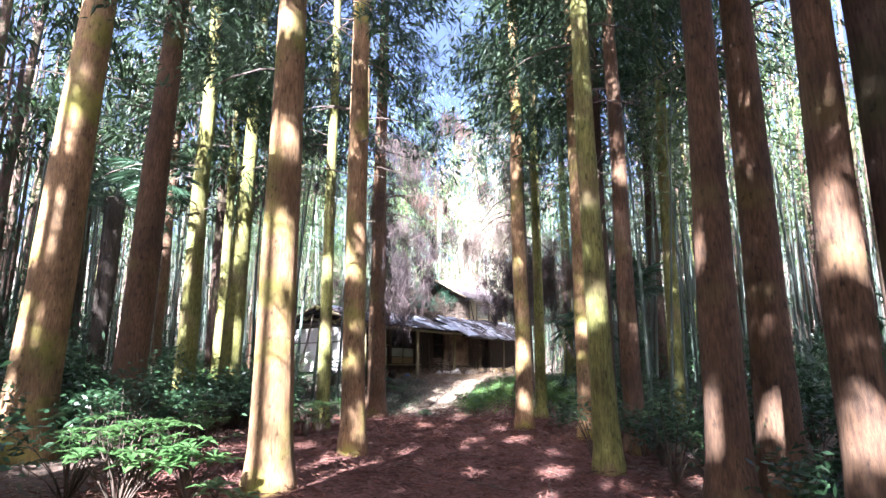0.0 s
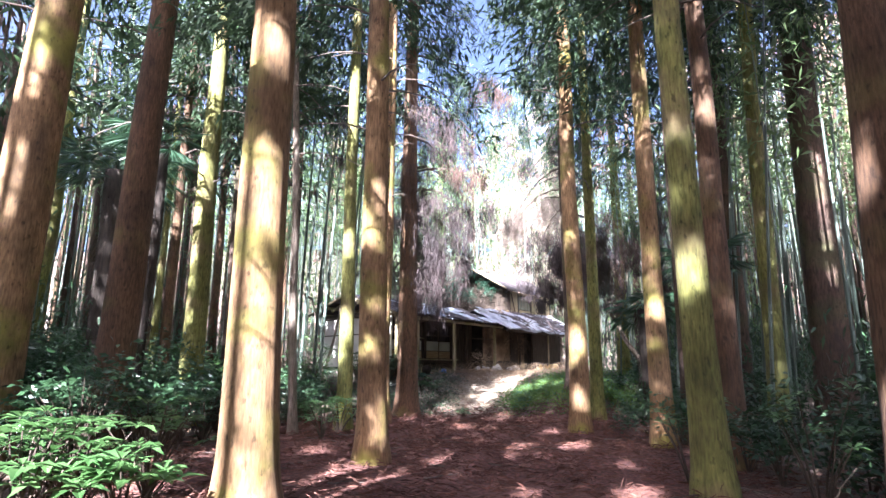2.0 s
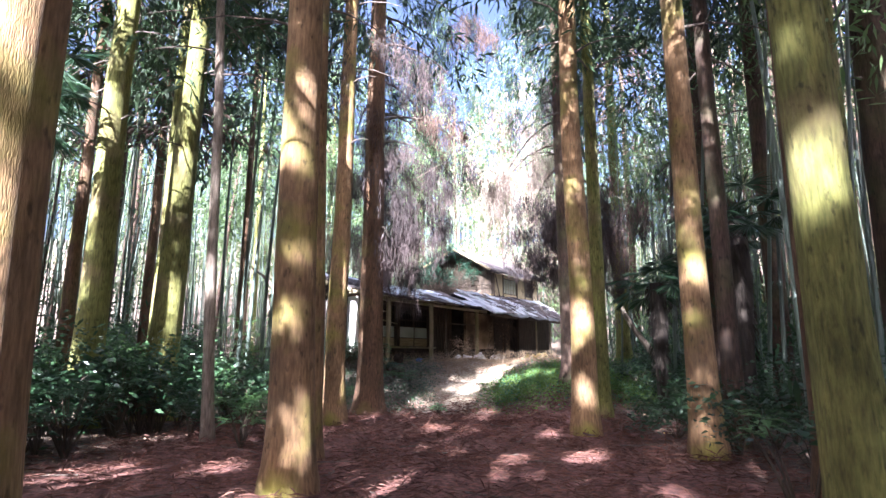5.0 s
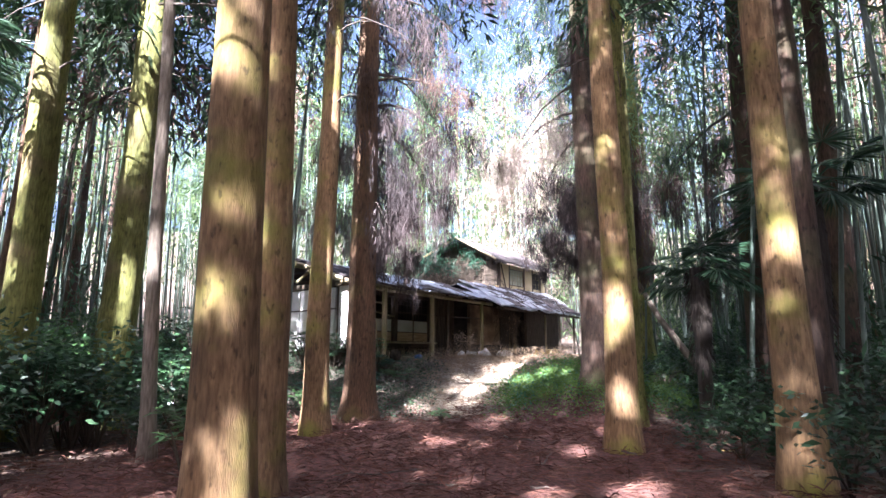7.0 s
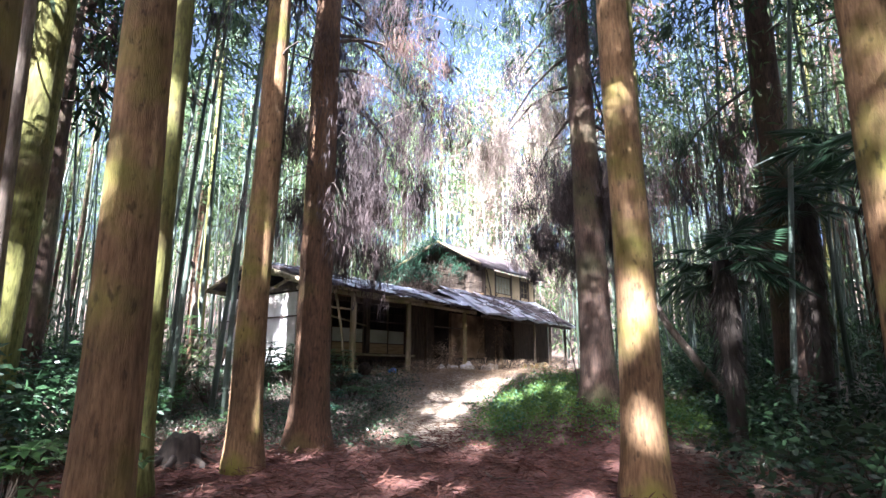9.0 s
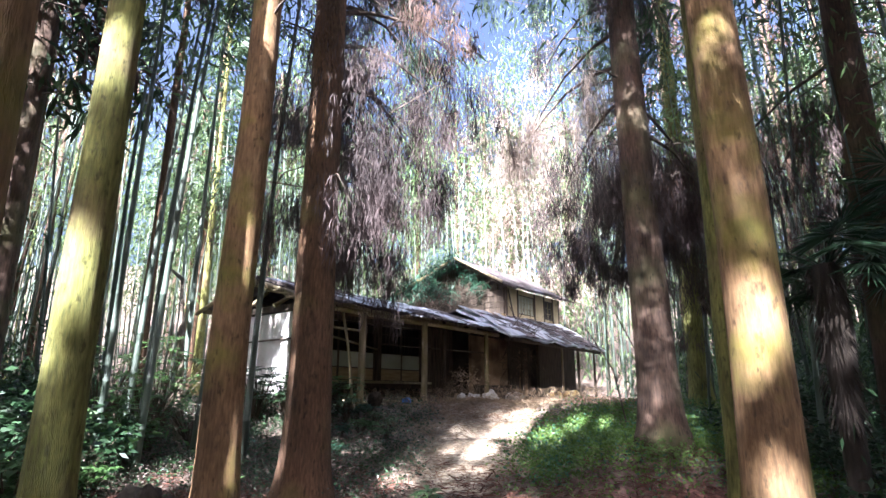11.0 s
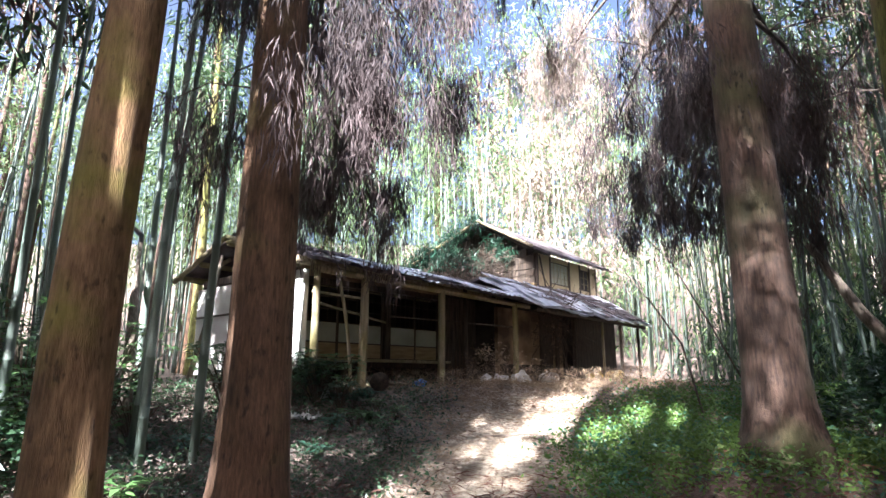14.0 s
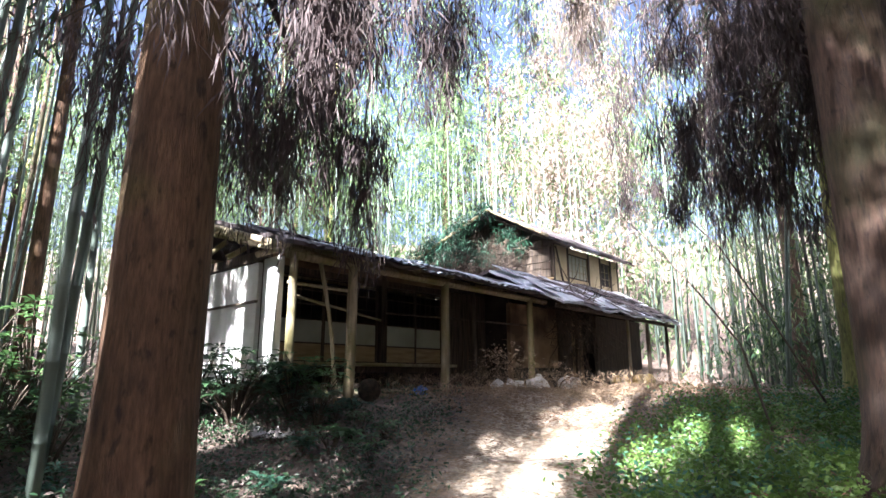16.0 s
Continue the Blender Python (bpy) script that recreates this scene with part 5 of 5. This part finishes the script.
def rosette_shrub(x, y, height, whorls, leaf, seed, mat=leaf_light, label="shrub with whorls of broad pale green leaves"):
    """Upright stems, each topped and ringed with whorls of broad pointed leaves."""
    rng = np.random.default_rng(seed)
    ob = thing("shrub", (x, y, ground_z(x, y)), 0, label, "shrub", "broad-leaved shrubs")
    verts, faces, quads = [], [], []
    for i in range(whorls):
        an, r = rng.uniform(0, 6.283), height * rng.uniform(0.1, 0.55)
        tip = np.array([math.cos(an) * r, math.sin(an) * r, height * rng.uniform(0.45, 1.0)])
        v, f = tube_data([Vector((0, 0, -0.05)), Vector(tip * np.array([0.45, 0.45, 0.55])), Vector(tip)], [0.014, 0.01, 0.006], 5)
        o = len(verts)
        verts += v
        faces += [tuple(q + o for q in g) for g in f]
        n = int(rng.integers(6, 10))
        th = np.linspace(0, 6.283, n, endpoint=False) + rng.uniform(0, 6)
        way = np.stack([np.cos(th), np.sin(th), rng.uniform(-0.15, 0.55, n)], 1)
        way /= np.linalg.norm(way, axis=1, keepdims=True)
        side = np.cross(way, [0, 0, 1.0])
        side /= np.linalg.norm(side, axis=1, keepdims=True)
        ln = (leaf * rng.uniform(0.6, 1.25, n))[:, None]
        w = ln * 0.19
        up = np.array([0, 0, 1.0])
        a, m, e = tip + way * ln * 0.08, tip + way * ln * 0.55, tip + way * ln - up * ln * 0.16
        lift = up * ln * 0.05
        quads.append(np.stack([a, m + side * w + lift, e, m - up * ln * 0.02], 1))
        quads.append(np.stack([a, m - up * ln * 0.02, e, m - side * w + lift], 1))
    part("twig_tangle", mesh_from("twig_tangle", verts, faces, wood_dark), None, ob, kind="stuff")
    part("leaves", quads_mesh("leaves", np.concatenate(quads), mat), None, ob, kind="stuff")


for k, (x, y, h, n, leaf) in enumerate(((-6.3, 4.4, 0.95, 22, 0.24), (-6.9, 5.1, 1.0, 24, 0.22), (-5.9, 5.0, 0.8, 16, 0.26), (-4.9, 4.6, 0.4, 5, 0.24), (-4.3, 4.6, 0.25, 3, 0.24),
                                         (-7.6, 4.6, 1.0, 22, 0.2), (-7.4, 6.2, 1.1, 24, 0.2), (-9.2, 11.0, 0.7, 14, 0.22), (-9.6, 12.0, 0.8, 16, 0.22), (-11.4, 15.4, 0.7, 14, 0.2),
                                         (-13.4, 20.3, 0.9, 18, 0.2), (-14.3, 19.6, 1.0, 20, 0.2), (-15.2, 19.3, 1.0, 18, 0.2), (-0.9, 8.9, 1.25, 9, 0.2), (-2.2, 9.9, 1.15, 7, 0.18))):
    rosette_shrub(x, y, h, n, leaf, 400 + k)
for k, (x, y, h, n, leaf) in enumerate(((-14.1, 19.4, 1.1, 34, 0.22), (-13.7, 20.1, 0.8, 26, 0.2), (-14.7, 19.0, 1.2, 30, 0.22), (-13.0, 19.9, 0.5, 16, 0.18))):
    rosette_shrub(x, y, h, n, leaf, 560 + k, leaf_dark, "evergreen shrub with broad dark leaves by the white wall")
for k, (x, y, h, n, leaf) in enumerate(((-15.2, 16.9, 1.6, 34, 0.18), (-15.9, 17.6, 1.8, 36, 0.18), (-14.5, 16.1, 1.3, 30, 0.18), (-16.5, 16.7, 2.0, 36, 0.18), (-12.2, 13.4, 0.75, 20, 0.24), (-11.6, 13.2, 0.4, 6, 0.2), (-9.0, 16.6, 0.25, 6, 0.2))):
    rosette_shrub(x, y, h, n, leaf, 570 + k)
low = random.Random(58)
for k in range(16):
    s, l = low.uniform(20.5, 25.5), -low.uniform(1.2, 5.0)
    p = AHEAD * s + ASIDE * l
    rosette_shrub(p.x, p.y, low.uniform(0.18, 0.42), low.randint(4, 9), low.uniform(0.12, 0.2), 590 + k, leaf_vine if k % 2 else leaf_light, "low seedling with bluish leaves on the bank" if k % 2 else "low seedling with pale leaves on the bank")
for k in range(34):
    s, l = rnd.uniform(14, 22.5), -rnd.uniform(4.6, 11)
    p = AHEAD * s + ASIDE * l
    if k % 3:
        bush(p.x, p.y, rnd.uniform(0.35, 0.9), rnd.uniform(0.4, 0.7), rnd.randint(200, 400), 0.11, leaf_dark, 350 + k, DARK_BUSH)
    else:
        rosette_shrub(p.x, p.y, rnd.uniform(0.4, 0.8), 12, 0.17, 480 + k)
for k in range(26):
    s, l = rnd.uniform(5, 17), -rnd.uniform(5.2, 10)
    p = AHEAD * s + ASIDE * l
    if s < 11 and abs(l + 0.714 * s) < 0.9:
        continue
    rosette_shrub(p.x, p.y, rnd.uniform(0.8, 1.7), 24, 0.19, 440 + k, leaf_dark, "evergreen shrub with whorls of dark leaves")


def scatter(name, label, category, count, inside, leaf, aspect, mat, seed, lift, way, box_sl):
    """Small leaves, straws or fallen sprays strewn over a stretch of ground."""
    rng = np.random.default_rng(seed)
    pos = []
    while len(pos) < count:
        s, l = rng.uniform(box_sl[0], box_sl[1]), rng.uniform(box_sl[2], box_sl[3])
        if rng.random() < inside(s, l):
            p = AHEAD * float(s) + ASIDE * float(l)
            pos.append((p.x, p.y, ground_z(p.x, p.y) + rng.random() ** 1.5 * lift))
    pos = np.array(pos)
    w = rng.normal(size=(count, 3)) * np.array([1, 1, way[0]]) + np.array([0, 0, way[1]])
    ln = rng.uniform(leaf * 0.5, leaf * 1.3, count)
    ob = new(name, quads_mesh(name, blades(pos, w, ln, ln * aspect, rng, 0.5), mat))
    return tagged(ob, label, category, kind="stuff")


def smooth(a, b, x):
    k = min(max((x - a) / (b - a), 0), 1)
    return k * k * (3 - 2 * k)


def patchy(s, l, f=0.8, cut=0.0):
    return smooth(cut - 0.25, cut + 0.25, noise.noise(Vector((s * f, l * f, 4.4))))


def on_bank(s, l):
    return smooth(0.1, 1.3, l - 0.5 * max(s - 21.6, 0)) * smooth(18.6, 20.2, s) * smooth(26.5, 23.5, s) * smooth(9, 6, l) * (0.35 + 0.65 * patchy(s, l, 0.9, -0.1))


def left_weeds(s, l):
    return smooth(0.5, 1.0, math.hypot(s - 24.9, l + 2.2)) * smooth(-0.5, -1.5, l) * smooth(18.4, 20, s) * smooth(27, 25, s) * (0.3 + 0.7 * patchy(s, l, 1.1, 0))


def on_way(s, l):
    return smooth(5.6, 3.6, abs(l + 0.6)) * smooth(21.5, 20, s) * (0.25 + 0.75 * patchy(s, l, 2.6, 0.0))


scatter("ground_cover", "bright green low weeds covering the bank", "weeds", 52000, on_bank, 0.06, 0.5, leaf_grass, 21, 0.26, (0.5, 0.4), (18.5, 29, 0, 9))
scatter("bank_herbs", "taller bluish green herbs among the low weeds", "weeds", 6000, lambda s, l: on_bank(s, l) * patchy(s, l, 2.2, 0.05), 0.075, 0.42, leaf_vine, 28, 0.3, (0.5, 0.3), (18.5, 29, 0, 9))
scatter("dry_weeds", "withered brown weeds and leaves beside the way", "weeds", 30000, left_weeds, 0.055, 0.35, leaf_fallen, 22, 0.22, (0.6, 0.3), (18, 27, -9, -0.5))
scatter("green_weeds", "low dark green weeds beside the way", "weeds", 30000, left_weeds, 0.065, 0.42, leaf_dark, 23, 0.26, (0.5, 0.3), (18, 27, -9, -0.5))
scatter("needle_litter", "fallen reddish cedar sprays over the way", "litter", 52000, on_way, 0.19, 0.075, litter_red, 24, 0.09, (0.25, 0.06), (0.5, 21.5, -6, 5))
scatter("dead_leaves", "brown dead leaves over the shaded soil", "litter", 18000, lambda s, l: smooth(3.5, 5.0, abs(l + 0.4)) * smooth(22, 19, s), 0.06, 0.4, leaf_dry, 25, 0.03, (0.2, 0.02), (0.5, 22, -12, 9))
scatter("straw", "pale dry straw on the path before the house", "straw", 16000, lambda s, l: smooth(20, 21, s) * smooth(1.7, 0.6, abs(l - 0.15 * (s - 22))), 0.13, 0.05, leaf_dry, 26, 0.05, (0.25, 0.05), (19.5, 28, -3.5, 4.5))
scatter("yard_straw", "pale straw and dead leaves over the yard", "straw", 15000, lambda s, l: (0.35 + 0.65 * patchy(s, l, 1.3, 0.0)) * smooth(22.6, 23.6, s) * smooth(-2.0, -0.8, l + 0.25 * max(24.5 - s, 0)), 0.1, 0.14, leaf_dry, 29, 0.1, (0.35, 0.15), (22.5, 31, -2.6, 4.6))
scatter("house_weeds", "dry weeds along the foot of the porch", "weeds", 8000, lambda s, l: patchy(s, l, 1.4, 0.0) * smooth(24.2, 25.0, s) * smooth(0.7, 1.4, math.hypot(s - 30.2, l - 2.9)), 0.13, 0.08, leaf_dry, 27, 0.36, (0.5, 0.9), (24, 31, -3, 3.5))

# ---- odd trunks and leavings ----


def bent_trunk(points, radii, mat, label, seed, name="dead_tree", category="tree"):
    base = Vector(points[0])
    ob = new(name, tube(name, [tuple(Vector(p) - base) for p in points], radii, mat, 9, 0.12, seed))
    ob.matrix_basis = Matrix.Translation(base)
    return tagged(ob, label, category)


gx = ground_z(-15.2, 17.6)
bent_trunk([(-15.2, 17.6, gx - 0.1), (-15.5, 17.7, gx + 1.0), (-15.9, 17.9, gx + 2.2), (-16.6, 18.3, gx + 3.4), (-17.6, 18.5, gx + 3.9)], [0.11, 0.09, 0.075, 0.05, 0.02], bark_grey, "pale crooked dead trunk by the wing", 3)
gx = ground_z(-4.2, 21.8)
bent_trunk([(-4.2, 21.8, gx - 0.1), (-4.8, 21.8, gx + 0.8), (-5.6, 21.9, gx + 2.0), (-6.1, 21.9, gx + 3.0)], [0.12, 0.10, 0.08, 0.05], bark_grey, "pale leaning dead trunk in the thicket", 4)
p, q = house_point(-3.6, -4.1, ground_z(*house_point(-3.6, -4.1, 0)[:2])), house_point(-2.9, -3.9, 4.0)
bent_trunk([p, tuple((a + b) / 2 + 0.05 for a, b in zip(p, q)), q], [0.06, 0.05, 0.035], bark_grey, "pale pole leaning against the gable wall", 5, "leaning_pole", "pole")


gx = ground_z(-7.7, 22.3)
bent_trunk([(-7.7, 22.3, gx - 0.1), (-8.03, 22.8, 1.95), (-8.5, 23.0, 2.7), (-9.1, 23.3, 3.5), (-10.1, 24.1, 4.7)], [0.018, 0.016, 0.013, 0.010, 0.005], twig_wood, "thin bare sapling leaning over the yard", 6, "sapling", "sapling")
gx = ground_z(-7.0, 23.6)
bent_trunk([(-7.0, 23.6, gx - 0.1), (-7.7, 23.8, 2.4), (-8.3, 24.2, 3.6), (-9.3, 24.6, 4.9), (-9.9, 25.0, 5.4)], [0.017, 0.015, 0.012, 0.009, 0.004], twig_wood, "thin bare sapling leaning over the yard", 7, "sapling", "sapling")


def stump(x, y, radius, height, seed):
    """A rotten stump with a ragged top and roots that run out over the soil."""
    z = ground_z(x, y)
    rr = random.Random(seed)
    ob = thing("stump", (x, y, z), 0, "dark rotten stump with roots among the litter", "stump")
    v, f = tube_data([(0, 0, -0.15), (0, 0, 0.08), (0.02, 0, height * 0.5), (0.03, 0.02, height * 0.85), (0.03, 0.02, height)], [radius * 1.5, radius * 1.2, radius, radius * 0.9, radius * 0.6], 18, 0.3, seed)
    v = [Vector(p) + Vector((0, 0, 0.16 * noise.noise(Vector(p) * 9))) if p[2] > height * 0.7 else Vector(p) for p in v]
    part("trunk", mesh_from("trunk", v, f, palm_fibre, True), None, ob)
    for k in range(7):
        an = k * 0.9 + rr.uniform(-0.2, 0.2)
        d = Vector((math.cos(an), math.sin(an), 0))
        end = radius * rr.uniform(2.2, 3.4)
        part("root", tube("root", [tuple(d * radius * 0.8 + Vector((0, 0, 0.14))), tuple(d * end * 0.6 + Vector((0, 0, 0.06))), tuple(d * end + Vector((0, 0, -0.06)))], [0.07, 0.05, 0.02], palm_fibre, 6, 0.2, k), None, ob)


stump(-11.4, 14.3, 0.26, 0.42, 12)

def stick(x, y, length, turn, seed):
    rr = random.Random(seed)
    pts = [(length * (k / 4 - 0.5), 0.06 * rr.uniform(-1, 1) * length, 0.015 + 0.03 * rr.random()) for k in range(5)]
    ob = tagged(new("stick", tube("stick", pts, [0.014, 0.012, 0.011, 0.008, 0.004], twig_wood, 5)), "fallen bare stick lying on the litter", "stick", "fallen sticks")
    ob.matrix_basis = pose(x, y, ground_z(x, y) + 0.01, 0, 0, turn)


rnd = random.Random(33)
for k in range(70):
    s, l = rnd.uniform(3, 24), rnd.uniform(-6, 5)
    p = AHEAD * s + ASIDE * l
    stick(p.x, p.y, rnd.uniform(0.3, 1.1), rnd.uniform(0, 360), k)


def crumpled(x, y, size, mat, label, seed, name, category):
    bm = bmesh.new()
    bmesh.ops.create_grid(bm, x_segments=10, y_segments=10, size=0.5)
    for v in bm.verts:
        h = noise.noise(Vector((v.co.x * 5 + seed, v.co.y * 5, seed))) + 0.5 * noise.noise(Vector((v.co.x * 11, v.co.y * 11 + seed, seed)))
        v.co = Vector((v.co.x * size, v.co.y * size * 0.7, max(0.012, 0.35 * size * abs(h))))
    me = bpy.data.meshes.new(name)
    bm.to_mesh(me)
    bm.free()
    me.materials.append(mat)
    ob = tagged(new(name, me), label, category)
    ob.matrix_basis = pose(x, y, ground_z(x, y), 0, 0, seed * 50)


crumpled(-13.3, 19.4, 0.5, plaster_white, "crumpled pale plastic bag among the weeds", 4, "plastic_bag", "plastic bag")
crumpled(-13.9, 20.6, 0.6, plaster_white, "torn white sheet by the corner post", 6, "plastic_bag", "plastic bag")
crumpled(-3.9, 15.6, 0.14, plastic_yellow, "small yellow scrap on the needles", 8, "yellow_scrap", "litter")
for k, (n, u) in enumerate(((-0.3, -1.9), (-0.2, -0.9), (0.15, 3.4))):
    q = house_point(n, u, 0)
    z = ground_z(q[0], q[1])
    ob = new("fallen_board", tube("fallen_board", [(-0.6, 0, 0), (0, 0.02, 0.01), (0.6, 0, 0)], [0.035, 0.04, 0.035], wood_grey, 4))
    ob.matrix_basis = pose(q[0], q[1], z + 0.05, 0, 4, 60 + 25 * k)
    tagged(ob, "weathered board fallen before the porch", "board", "fallen boards")
for k, (n, u, h) in enumerate(((0.3, 1.3, 0.9), (0.4, 2.0, 0.8), (0.2, 0.8, 0.7), (0.9, 2.6, 0.6))):
    q = house_point(n, u, 0)
    bush(q[0], q[1], h, 0.45, 120, 0.07, leaf_dry, 520 + k, "bare dry weed stalks by the porch")
